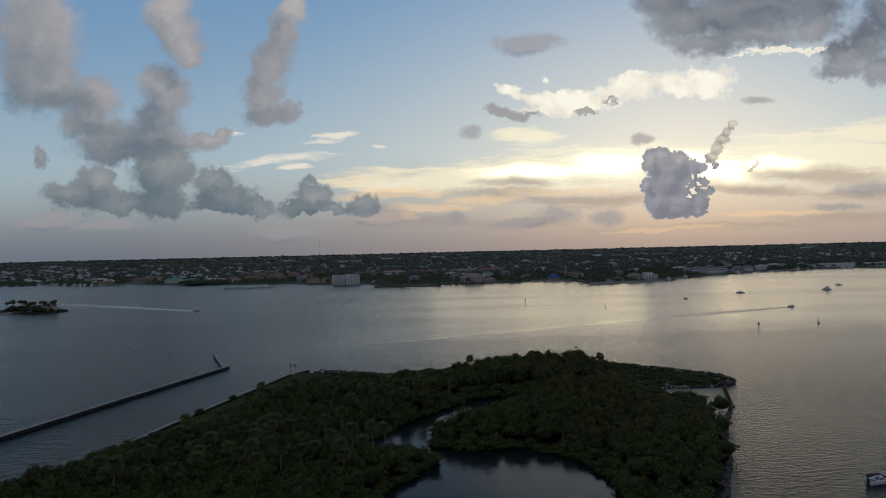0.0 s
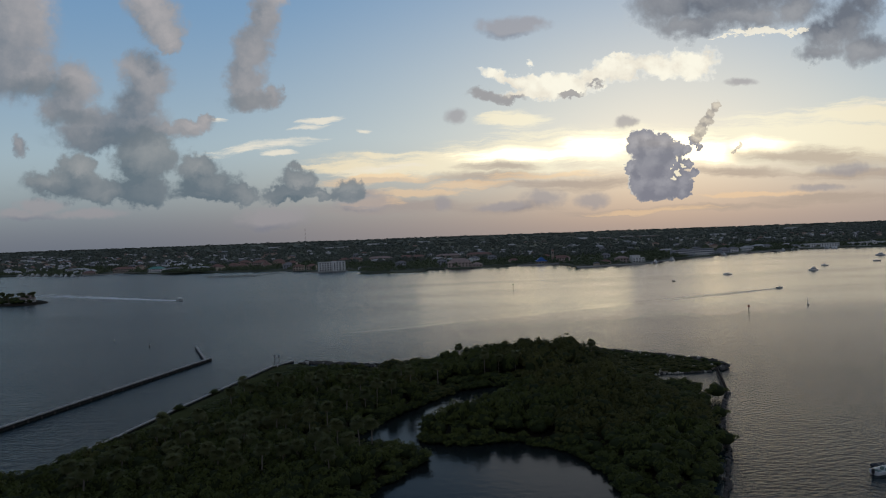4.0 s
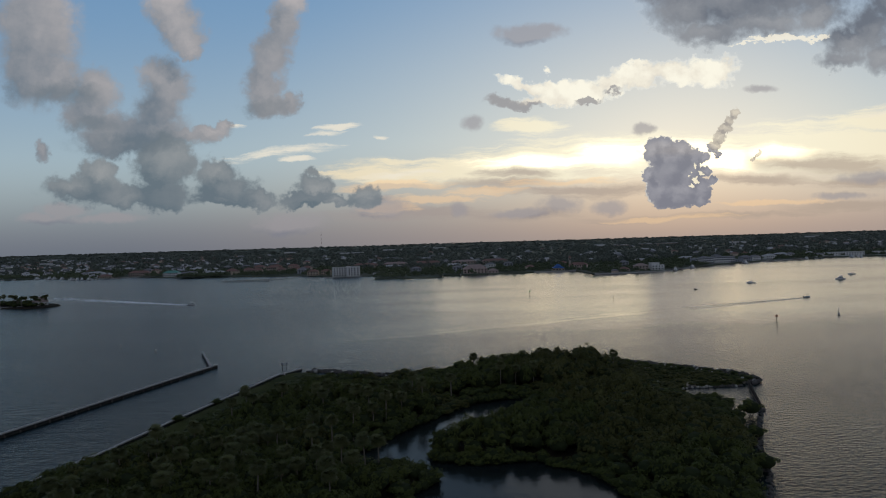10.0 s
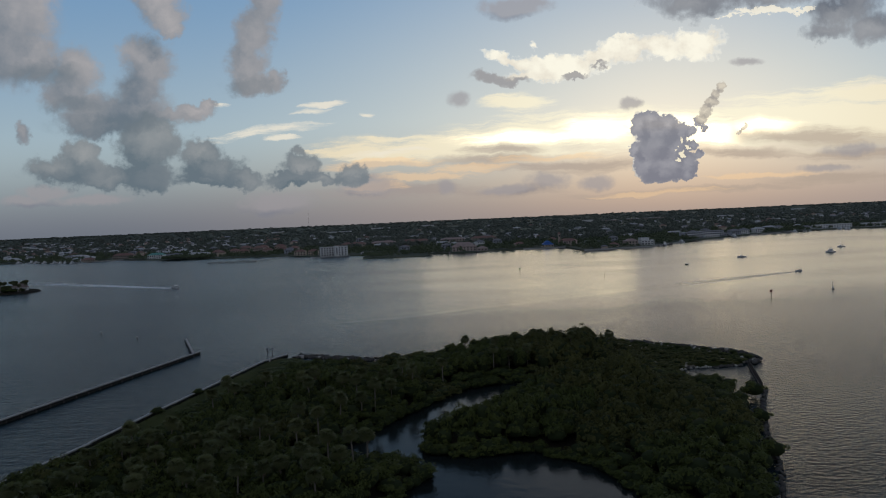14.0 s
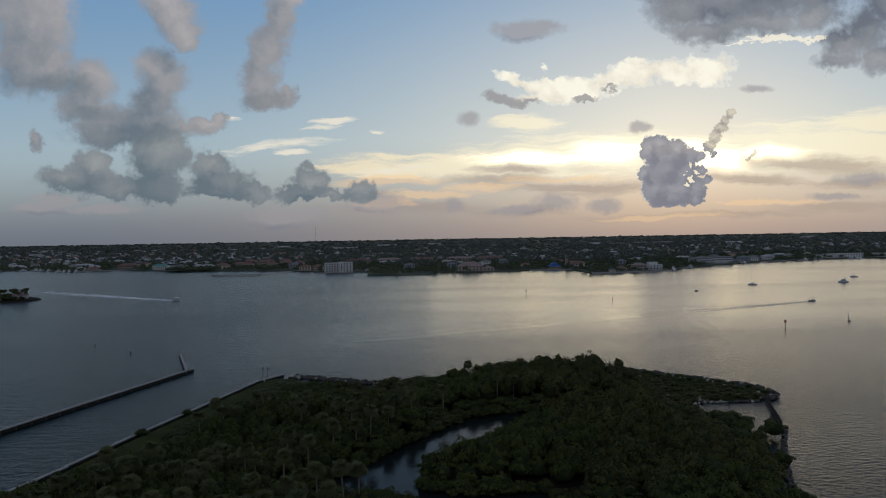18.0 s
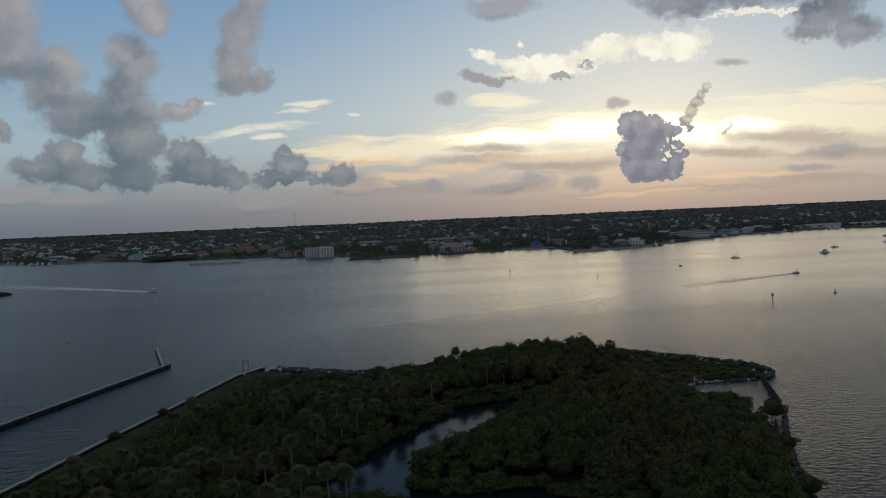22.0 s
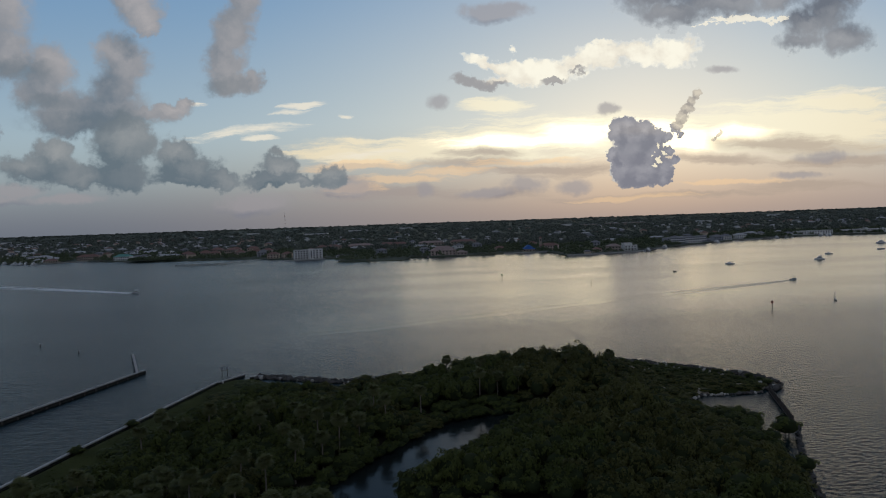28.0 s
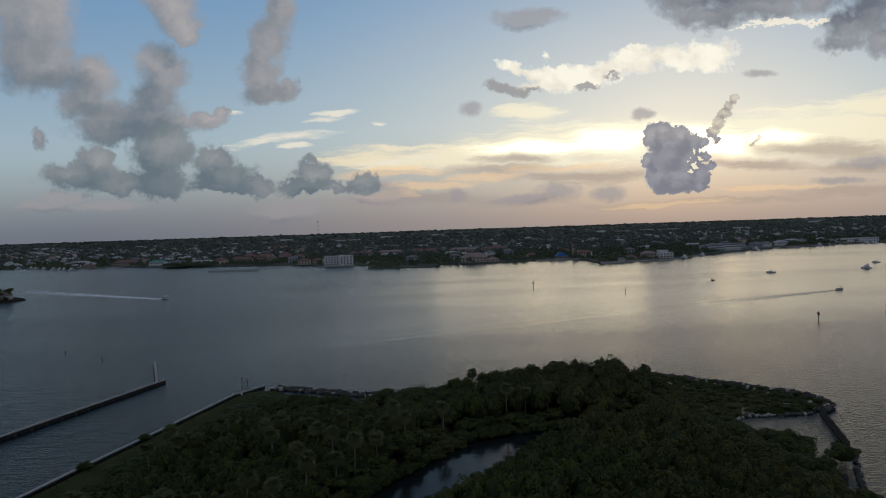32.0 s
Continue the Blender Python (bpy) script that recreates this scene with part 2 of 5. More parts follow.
crisp = warped(warped(warped(flat, 0.014, warp_a), 0.019, warp_b), 0.010, warp_c)
sky = cumulus(sky, [[(0.043, 0.1713, 0.0182, 0.0133), (0.3019, 0.1508, 0.0133, 0.0075), (-0.5581, 0.0596, 0.0497, 0.0116), (-0.4942, 0.0478, 0.0663, 0.0099), (-0.5903, 0.048, 0.0497, 0.0099), (-0.2273, 0.0329, 0.0621, 0.0215), (0.1288, 0.2982, 0.058, 0.0166), (0.1539, 0.3021, 0.0331, 0.0116), (-0.0875, 0.0509, 0.0497, 0.0166), (0.1696, 0.0462, 0.0364, 0.0149), (0.2408, 0.044, 0.0315, 0.0133), (0.2935, 0.1526, 0.0182, 0.0099), (0.0214, 0.0448, 0.0149, 0.0149), (0.111, 0.0365, 0.058, 0.0083), (0.4684, 0.2088, 0.0315, 0.0066), (0.6196, 0.0759, 0.0497, 0.0116), (0.5846, 0.047, 0.0497, 0.0083)]], wispy, srgb(124, 126, 138), srgb(154, 150, 154), srgb(158, 158, 164), 0.68, 0.6, 1.1)
sky = cumulus(sky, [[(-0.5891, 0.3328, 0.0704, 0.1035), (-0.5626, 0.2511, 0.0431, 0.0456), (-0.5982, 0.2678, 0.0538, 0.0663), (-0.5068, 0.2349, 0.0381, 0.0431), (-0.521, 0.2024, 0.0414, 0.0331), (-0.4773, 0.1773, 0.0646, 0.0348), (-0.4937, 0.1612, 0.0497, 0.0215), (-0.405, 0.254, 0.0414, 0.0348), (-0.3989, 0.2335, 0.0381, 0.0431), (-0.4165, 0.201, 0.0497, 0.0414), (-0.425, 0.1741, 0.0646, 0.0348), (-0.4535, 0.1582, 0.0663, 0.0182), (-0.3792, 0.1636, 0.0497, 0.0149), (-0.3402, 0.1712, 0.0331, 0.0099), (-0.3197, 0.1791, 0.0166, 0.0083)], [(-0.3932, 0.3637, 0.0414, 0.0381), (-0.3792, 0.3348, 0.0364, 0.0364), (-0.3667, 0.3101, 0.0315, 0.0298), (-0.3606, 0.2912, 0.0182, 0.0133), (-0.2095, 0.362, 0.0232, 0.0414, -12), (-0.2275, 0.321, 0.0265, 0.0414, -14), (-0.247, 0.28, 0.0315, 0.0414, -10), (-0.2593, 0.2349, 0.0331, 0.0381), (-0.2484, 0.2101, 0.0431, 0.0215), (-0.2173, 0.2138, 0.0166, 0.0199), (-0.3484, 0.1664, 0.0282, 0.0108), (-0.3239, 0.1759, 0.0116, 0.0075), (-0.5846, 0.1415, 0.0133, 0.0182)]], puffy, srgb(105, 117, 129), srgb(178, 173, 173), srgb(152, 163, 173), 0.95, 0.50, 0.5, (0.026, 0.034), 0.45, bias=0.0, height=1.5)
sky = cumulus(sky, [[(-0.4099, 0.1215, 0.048, 0.0464), (-0.4147, 0.0807, 0.0514, 0.0265), (-0.509, 0.1166, 0.0282, 0.0265), (-0.5311, 0.0925, 0.058, 0.0215), (-0.4791, 0.0818, 0.058, 0.0199), (-0.455, 0.0773, 0.0497, 0.0149), (-0.3316, 0.1104, 0.0364, 0.0265), (-0.3175, 0.0839, 0.0514, 0.0248), (-0.3218, 0.0708, 0.0514, 0.0116), (-0.1911, 0.0849, 0.0331, 0.0199), (-0.2037, 0.0671, 0.0464, 0.0116), (-0.1152, 0.0671, 0.0282, 0.0149), (-0.1563, 0.0646, 0.0331, 0.0099), (-0.2754, 0.0733, 0.0248, 0.0133)]], puffy, srgb(98, 112, 122), srgb(158, 160, 161), srgb(144, 152, 159), 0.95, 0.36, 0.8, (0.010, 0.030), 0.7, bias=-0.06, height=1.5)
bases = wstep(rough_edge(blobs(puffy, [(-0.5485, 0.2313, 0.0663, 0.0199), (-0.4455, 0.158, 0.1077, 0.0215), (-0.5093, 0.1835, 0.0497, 0.0166), (-0.4107, 0.0765, 0.058, 0.0182), (-0.5112, 0.0824, 0.0911, 0.0166), (-0.3217, 0.0741, 0.058, 0.0133), (-0.1955, 0.0702, 0.058, 0.0099), (-0.1136, 0.0638, 0.0331, 0.0075), (-0.2484, 0.2077, 0.0497, 0.0182)]), grain, 0.8), 0.05, 0.75)
sky = wmix(wm("MULTIPLY", bases, 0.5), sky, srgb(102, 115, 125))
sky = cumulus(sky, [[(0.46, 0.335, 0.14, 0.052), (0.36, 0.325, 0.066, 0.040), (0.395, 0.290, 0.060, 0.022), (0.55, 0.345, 0.070, 0.045), (0.335, 0.352, 0.060, 0.040), (0.46, 0.300, 0.090, 0.024), (0.625, 0.288, 0.042, 0.046), (0.585, 0.250, 0.048, 0.018), (0.655, 0.250, 0.042, 0.030), (0.648, 0.325, 0.034, 0.040), (0.60, 0.268, 0.050, 0.026), (0.55, 0.312, 0.050, 0.026)]], puffy, srgb(104, 110, 121), srgb(158, 160, 164), srgb(186, 187, 187), 0.95, 0.62, 0.8, (-0.012, -0.03), 0.7, 0.9, srgb(255, 246, 226), 0.12)
gleam = wstep(rough_edge(rough_edge(blobs(puffy, [(0.495, 0.2775, 0.0547, 0.0055, 2), (0.4783, 0.2734, 0.0331, 0.0025, -3), (0.5433, 0.2785, 0.0248, 0.0033, 3), (0.4442, 0.2704, 0.0199, 0.0025)]), streak_fine, 2.4), fine, 2.2), 0.14, 0.6)
sky = wmix(wm("MULTIPLY", gleam, 0.7), sky, srgb(255, 246, 224))
sky = cumulus(sky, [[(0.308, 0.1189, 0.0124, 0.0199), (0.3234, 0.1278, 0.0133, 0.0124), (0.3469, 0.1199, 0.0157, 0.0141), (0.3653, 0.1087, 0.0124, 0.0141), (0.3328, 0.0934, 0.0315, 0.0282), (0.317, 0.0627, 0.0199, 0.0215), (0.3421, 0.0522, 0.0381, 0.0141), (0.3742, 0.0499, 0.0124, 0.0108), (0.2989, 0.0856, 0.0066, 0.0133), (0.3933, 0.0739, 0.0075, 0.0075), (0.3835, 0.0892, 0.0066, 0.0083), (0.3525, 0.0646, 0.0248, 0.0149), (0.3927, 0.1225, 0.0075, 0.0075), (0.3822, 0.1093, 0.0083, 0.0066), (0.401, 0.114, 0.0033, 0.0041), (0.3588, 0.082, 0.0200, 0.0260), (0.377, 0.0616, 0.0140, 0.0150), (0.335, 0.108, 0.030, 0.022), (0.345, 0.062, 0.040, 0.020)]], crisp, srgb(124, 126, 138), srgb(158, 158, 166), srgb(166, 163, 165), 0.97, 0.10, 0.38, (-0.010, 0.012), 0.9, 0.8, (1.15, 1.1, 0.94, 1.0), 0.20)
# the thin lit spur that rises from its shoulder, and a shred beside it
sky = cumulus(sky, [[(0.4270, 0.1740, 0.0066, 0.0105, -30), (0.4206, 0.1630, 0.0083, 0.0108, -30), (0.4135, 0.1510, 0.0091, 0.0112, -30), (0.4050, 0.1390, 0.0083, 0.0112, -34), (0.3970, 0.1280, 0.0083, 0.0091, -34), (0.4600, 0.1130, 0.0041, 0.0075, -30), (0.4540, 0.1040, 0.0033, 0.0058, -30)]], crisp, srgb(150, 144, 140), srgb(214, 204, 186), srgb(232, 222, 200), 0.85, 0.30, 1.0, (0.004, 0.006), 1.2, bias=0.35)
holes = wstep(rough_edge(blobs(crisp, [(0.3675, 0.0953, 0.0025, 0.0066), (0.3705, 0.0751, 0.0041, 0.0058), (0.3622, 0.082, 0.0021, 0.0029), (0.3758, 0.0851, 0.0025, 0.0033), (0.3635, 0.0669, 0.0025, 0.0021)]), fine, 1.2), 0.12, 0.4)
sky = wmix(wm("MULTIPLY", holes, 0.85), sky, srgb(255, 244, 214))

# behind and above the camera: the same air with plain broken cloud
back = wmix(wstep(wnoise(coord, 3.0, 6.0, 0.6)[0], 0.42, 0.66), srgb(112, 128, 152), srgb(150, 148, 154))
sky = wmix(wstep(sep.outputs["Y"], 0.12, 0.42), back, sky)
bg = wn("ShaderNodeBackground")
wl(sky, bg.inputs["Color"])
bg.inputs["Strength"].default_value = 1.0
wo = wn("ShaderNodeOutputWorld")
wl(bg.outputs[0], wo.inputs["Surface"])

sun_data = bpy.data.lights.new("sun", "SUN")
sun_data.energy, sun_data.angle, sun_data.color = 0.10, radians(40.0), (1.0, 0.78, 0.52)
sun = new("sun", sun_data)
sun.matrix_world = look(sun_dir * 100, (0, 0, 0))

# ---- materials ----
def material(name, dark, light, scale=1.0, rough=0.8, bump=0.0, bump_scale=None, fine=None, metal=0.0, per="", spread=0.25, stretch=(1, 1, 1), spec=0.5):
    """Two-scale mottled surface between two colours; per: 'object' or 'island' varies whole pieces as well."""
    m = bpy.data.materials.new(name)
    m.use_nodes = True
    t = m.node_tree
    p = t.nodes["Principled BSDF"]
    tc = t.nodes.new("ShaderNodeTexCoord")
    mp = t.nodes.new("ShaderNodeMapping")
    mp.inputs["Scale"].default_value = stretch
    t.links.new(tc.outputs["Object"], mp.inputs["Vector"])
    n1 = t.nodes.new("ShaderNodeTexNoise")
    n1.inputs["Scale"].default_value, n1.inputs["Detail"].default_value = scale, 6.0
    n2 = t.nodes.new("ShaderNodeTexNoise")
    n2.inputs["Scale"].default_value, n2.inputs["Detail"].default_value = fine or scale * 9, 4.0
    for n in (n1, n2):
        t.links.new(mp.outputs[0], n.inputs["Vector"])
    add = t.nodes.new("ShaderNodeMath")
    add.operation = "MULTIPLY_ADD"
    t.links.new(n2.outputs["Fac"], add.inputs[0])
    add.inputs[1].default_value = 0.45
    t.links.new(n1.outputs["Fac"], add.inputs[2])
    last = add.outputs[0]
    if per:
        src = t.nodes.new("ShaderNodeObjectInfo" if per == "object" else "ShaderNodeNewGeometry")
        k = t.nodes.new("ShaderNodeMath")
        k.operation = "MULTIPLY_ADD"
        t.links.new(src.outputs["Random" if per == "object" else "Random Per Island"], k.inputs[0])
        k.inputs[1].default_value = spread
        t.links.new(last, k.inputs[2])
        last = k.outputs[0]
    r = t.nodes.new("ShaderNodeMapRange")
    r.inputs["From Min"].default_value, r.inputs["From Max"].default_value = 0.45, 1.0 + (spread if per else 0)
    t.links.new(last, r.inputs["Value"])
    mix = t.nodes.new("ShaderNodeMix")
    mix.data_type = "RGBA"
    t.links.new(r.outputs[0], mix.inputs["Factor"])
    a, b = [s for s in mix.inputs if s.type == "RGBA"]
    a.default_value, b.default_value = (*dark, 1), (*light, 1)
    t.links.new([s for s in mix.outputs if s.type == "RGBA"][0], p.inputs["Base Color"])
    p.inputs["Roughness"].default_value, p.inputs["Metallic"].default_value = rough, metal
    p.inputs["Specular IOR Level"].default_value = spec
    if bump:
        bn = t.nodes.new("ShaderNodeBump")
        bn.inputs["Strength"].default_value, bn.inputs["Distance"].default_value = bump, 0.1
        t.links.new(n2.outputs["Fac"], bn.inputs["Height"])
        t.links.new(bn.outputs[0], p.inputs["Normal"])
    return m


M_LEAF = material("mangrove_leaf", (0.031, 0.043, 0.011), (0.098, 0.115, 0.027), 0.045, 0.65, per="island", fine=0.6, spread=0.32, spec=0.15)
# lighter copy of the mangrove leaf, with sunlight painted into its colour
M_LEAF_SUNLIT = material("sunlit_mangrove_leaf", (0.039, 0.043, 0.012), (0.118, 0.118, 0.034), 0.06, 0.65, per="island", fine=0.6, spread=0.32, spec=0.15)
# crown cores: the shade between the leaves is put into this dark green
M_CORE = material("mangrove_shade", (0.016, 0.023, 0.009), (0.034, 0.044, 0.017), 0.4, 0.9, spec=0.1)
# mainland leaves: aerial haze is mixed into both colours, more for the farther woods
M_FAR_LEAF_HAZED = material("hazed_woodland_leaf", (0.068, 0.092, 0.050), (0.150, 0.174, 0.100), 0.01, 0.8, per="island", fine=0.15, spread=0.5, spec=0.15)
M_DISTANT_HAZED = material("hazed_distant_leaf", (0.098, 0.118, 0.096), (0.175, 0.188, 0.158), 0.004, 0.9, per="island", fine=0.06, spread=0.4, spec=0.1)
M_PALM = material("palm_frond", (0.052, 0.064, 0.023), (0.122, 0.130, 0.048), 0.6, 0.6, per="object", spread=0.4, spec=0.2)


def thin_leaf(m, share):
    """Lets light through thin leaves."""
    t = m.node_tree
    p, out = t.nodes["Principled BSDF"], t.nodes["Material Output"]
    tr, mix = t.nodes.new("ShaderNodeBsdfTranslucent"), t.nodes.new("ShaderNodeMixShader")
    t.links.new(p.inputs["Base Color"].links[0].from_socket, tr.inputs["Color"])
    mix.inputs[0].default_value = share
    t.links.new(p.outputs[0], mix.inputs[1]), t.links.new(tr.outputs[0], mix.inputs[2])
    t.links.new(mix.outputs[0], out.inputs["Surface"])


for leaf, share in ((M_LEAF, 0.12), (M_LEAF_SUNLIT, 0.12), (M_FAR_LEAF_HAZED, 0.12), (M_DISTANT_HAZED, 0.12), (M_PALM, 0.15)):
    thin_leaf(leaf, share)
M_DEAD = material("dead_frond", (0.14, 0.10, 0.06), (0.26, 0.20, 0.13), 1.0, 0.8)
M_TRUNK = material("palm_trunk", (0.12, 0.10, 0.08), (0.24, 0.21, 0.17), 2.0, 0.9, 0.5, stretch=(1, 1, 6))
M_BARK = material("mangrove_bark", (0.06, 0.05, 0.04), (0.14, 0.12, 0.10), 2.0, 0.9, 0.4)
M_SOIL = material("mangrove_mud", (0.012, 0.011, 0.007), (0.034, 0.028, 0.020), 0.15, 0.9, 0.4, spec=0.1)
M_GRASS = material("mown_grass", (0.022, 0.030, 0.007), (0.056, 0.063, 0.016), 0.12, 0.9, 0.5, fine=3.0, spec=0.08)
M_SAND = material("pale_sand", (0.30, 0.26, 0.20), (0.50, 0.45, 0.37), 0.4, 0.9, 0.4)
M_CONC = material("weathered_concrete", (0.30, 0.295, 0.28), (0.50, 0.49, 0.465), 0.5, 0.85, 0.3, per="object", spread=0.3)
# far darker than the caps; for seawall panels and jetty sides
M_CONC_DARK = material("dark_concrete", (0.012, 0.012, 0.011), (0.040, 0.038, 0.034), 0.6, 0.75, 0.4, spec=0.15)
M_ROCK = material("limestone_rock", (0.026, 0.025, 0.022), (0.12, 0.11, 0.10), 0.6, 0.9, 0.6, per="object", spread=0.5)
M_ROCK_PALE = material("pale_limestone", (0.28, 0.27, 0.24), (0.50, 0.48, 0.43), 0.6, 0.9, 0.5, per="object", spread=0.4)
M_PILE = material("tarred_timber", (0.035, 0.030, 0.025), (0.10, 0.085, 0.07), 1.5, 0.85, 0.5, stretch=(4, 4, 1))
M_STEEL = material("galvanised_steel", (0.20, 0.21, 0.22), (0.36, 0.37, 0.38), 2.0, 0.45, 0.1, metal=0.8)
M_RED = material("red_paint", (0.13, 0.035, 0.025), (0.20, 0.05, 0.035), 2.0, 0.5)
M_GREEN = material("green_paint", (0.02, 0.14, 0.06), (0.04, 0.22, 0.10), 2.0, 0.5)
M_WHITE = material("white_stucco", (0.60, 0.60, 0.58), (0.80, 0.79, 0.76), 0.25, 0.8, 0.1)
M_CREAM = material("cream_stucco", (0.42, 0.34, 0.26), (0.58, 0.48, 0.38), 0.25, 0.8, 0.1)
M_TAN = material("tan_stucco", (0.30, 0.25, 0.20), (0.44, 0.37, 0.31), 0.25, 0.8, 0.1)
M_PEACH = material("peach_stucco", (0.44, 0.34, 0.29), (0.58, 0.46, 0.40), 0.25, 0.8, 0.1)
M_GREYW = material("grey_stucco", (0.24, 0.25, 0.27), (0.38, 0.39, 0.41), 0.25, 0.8, 0.1)
M_TERRA = material("terracotta_tile", (0.15, 0.085, 0.07), (0.27, 0.155, 0.125), 0.3, 0.8, 0.5, fine=2.5)
M_TAUPE = material("taupe_tile", (0.24, 0.18, 0.16), (0.38, 0.29, 0.26), 0.3, 0.8, 0.5, fine=2.5)
M_SLATE = material("grey_shingle", (0.12, 0.12, 0.13), (0.26, 0.26, 0.27), 0.3, 0.85, 0.4, fine=2.5)
M_BLUE = material("blue_metal_roof", (0.02, 0.09, 0.30), (0.04, 0.15, 0.44), 0.5, 0.45, 0.2)
M_TEAL = material("green_metal_roof", (0.08, 0.24, 0.20), (0.14, 0.36, 0.30), 0.5, 0.45, 0.2)
M_WROOF = material("white_flat_roof", (0.34, 0.34, 0.34), (0.52, 0.52, 0.51), 0.15, 0.7)
M_GLASS = material("dark_window_glass", (0.02, 0.025, 0.03), (0.04, 0.05, 0.06), 1.0, 0.08)
M_HULL = material("white_gelcoat", (0.70, 0.70, 0.70), (0.84, 0.84, 0.83), 0.8, 0.25)
M_DARKHULL = material("navy_gelcoat", (0.03, 0.035, 0.05), (0.06, 0.07, 0.09), 0.8, 0.25)
M_SEAT = material("green_vinyl", (0.10, 0.16, 0.14), (0.18, 0.26, 0.23), 2.0, 0.6)
M_BLACK = material("black_plastic", (0.012, 0.012, 0.013), (0.03, 0.03, 0.032), 2.0, 0.4)
M_CANVAS = material("grey_canvas", (0.16, 0.17, 0.19), (0.28, 0.29, 0.31), 2.0, 0.9)
M_ALU = material("aluminium", (0.45, 0.45, 0.46), (0.62, 0.62, 0.63), 2.0, 0.35, metal=0.9)
M_DECK = material("grey_deck_timber", (0.16, 0.14, 0.12), (0.30, 0.27, 0.24), 0.8, 0.85, 0.3, stretch=(1, 5, 1))
M_FOAM = material("wake_foam", (0.68, 0.70, 0.71), (0.90, 0.91, 0.92), 0.5, 0.7, 0.4)
M_WAKE = material("ruffled_wake_water", (0.045, 0.050, 0.052), (0.085, 0.090, 0.090), 0.3, 0.3, 0.5)
M_FARLAND = material("suburb_ground", (0.040, 0.056, 0.030), (0.090, 0.100, 0.062), 0.012, 0.9, fine=0.08)


CHOP = 0.055        # how much rougher the wind-ruffled water is


def water_material():
    m = bpy.data.materials.new("lagoon_water")
    m.use_nodes = True
    t = m.node_tree
    p = t.nodes["Principled BSDF"]
    p.inputs["Base Color"].default_value = (0.004, 0.013, 0.014, 1)
    p.inputs["IOR"].default_value = 1.25
    tc = t.nodes.new("ShaderNodeTexCoord")

    def tex(scale, detail, stretch, turn=0.0):
        mp = t.nodes.new("ShaderNodeMapping")
        mp.inputs["Scale"].default_value = stretch
        mp.inputs["Rotation"].default_value = (0, 0, turn)
        n = t.nodes.new("ShaderNodeTexNoise")
        n.inputs["Scale"].default_value, n.inputs["Detail"].default_value = scale, detail
        t.links.new(tc.outputs["Object"], mp.inputs["Vector"])
        t.links.new(mp.outputs[0], n.inputs["Vector"])
        return n.outputs["Fac"]

    def link(a, b):
        t.links.new(a, b)

    def span(value, f0, f1, t0, t1):
        n = t.nodes.new("ShaderNodeMapRange")
        n.interpolation_type = "SMOOTHSTEP"
        n.inputs["From Min"].default_value, n.inputs["From Max"].default_value = f0, f1
        n.inputs["To Min"].default_value, n.inputs["To Max"].default_value = t0, t1
        link(value, n.inputs["Value"])
        return n.outputs[0]

    def calc(op, a, b):
        n = t.nodes.new("ShaderNodeMath")
        n.operation = op
        link(a, n.inputs[0])
        if isinstance(b, float):
            n.inputs[1].default_value = b
        else:
            link(b, n.inputs[1])
        return n.outputs[0]

    def relief(height, strength, distance, below=None):
        n = t.nodes.new("ShaderNodeBump")
        n.inputs["Distance"].default_value = distance
        link(height, n.inputs["Height"])
        if isinstance(strength, float):
            n.inputs["Strength"].default_value = strength
        else:
            link(strength, n.inputs["Strength"])
        if below is not None:
            link(below, n.inputs["Normal"])
        return n.outputs[0]

    sp = t.nodes.new("ShaderNodeSeparateXYZ")
    link(tc.outputs["Object"], sp.inputs[0])
    patches = tex(0.006, 4.0, (0.6, 2.4, 1), 0.25)
    # short wind chop: strongest in the western channel and round the island, weaker on the open lagoon
    west = span(sp.outputs["X"], 20.0, -150.0, 0.0, 1.0)
    lee = span(sp.outputs["Y"], -2500.0, -2810.0, 0.0, 1.0)
    wind = calc("MAXIMUM", west, lee)
    link(calc("ADD", calc("MULTIPLY", wind, CHOP), span(patches, 0.40, 0.66, 0.19, 0.213)), p.inputs["Roughness"])
    n1 = relief(tex(0.14, 4.0, (0.6, 1.5, 1), -0.25), 0.03, 1.6)
    n2 = relief(tex(0.26, 3.0, (0.5, 1.6, 1), 0.12), calc("ADD", calc("MULTIPLY", west, 0.60), 0.02), 1.3, n1)
    n3 = relief(tex(0.72, 8.0, (0.8, 1.3, 1), 0.35), calc("ADD", calc("MULTIPLY", wind, 0.80), span(patches, 0.36, 0.62, 0.07, 0.14)), 0.5, n2)
    link(n3, p.inputs["Normal"])
    return m


M_WATER = water_material()


def still_water_material(name, rough, ripple):
    m = bpy.data.materials.new(name)
    m.use_nodes = True
    t = m.node_tree
    p = t.nodes["Principled BSDF"]
    p.inputs["Base Color"].default_value = (0.010, 0.014, 0.014, 1)
    p.inputs["IOR"].default_value = 1.17
    p.inputs["Roughness"].default_value = rough
    tc, n, b = t.nodes.new("ShaderNodeTexCoord"), t.nodes.new("ShaderNodeTexNoise"), t.nodes.new("ShaderNodeBump")
    n.inputs["Scale"].default_value, n.inputs["Detail"].default_value = 0.5, 4.0
    b.inputs["Strength"].default_value, b.inputs["Distance"].default_value = ripple, 0.3
    t.links.new(tc.outputs["Object"], n.inputs["Vector"])
    t.links.new(n.outputs["Fac"], b.inputs["Height"])
    t.links.new(b.outputs[0], p.inputs["Normal"])
    return m


M_POND = still_water_material("pond_water", 0.14, 0.15)
M_SLICK = still_water_material("slick_water", 0.14, 0.2)


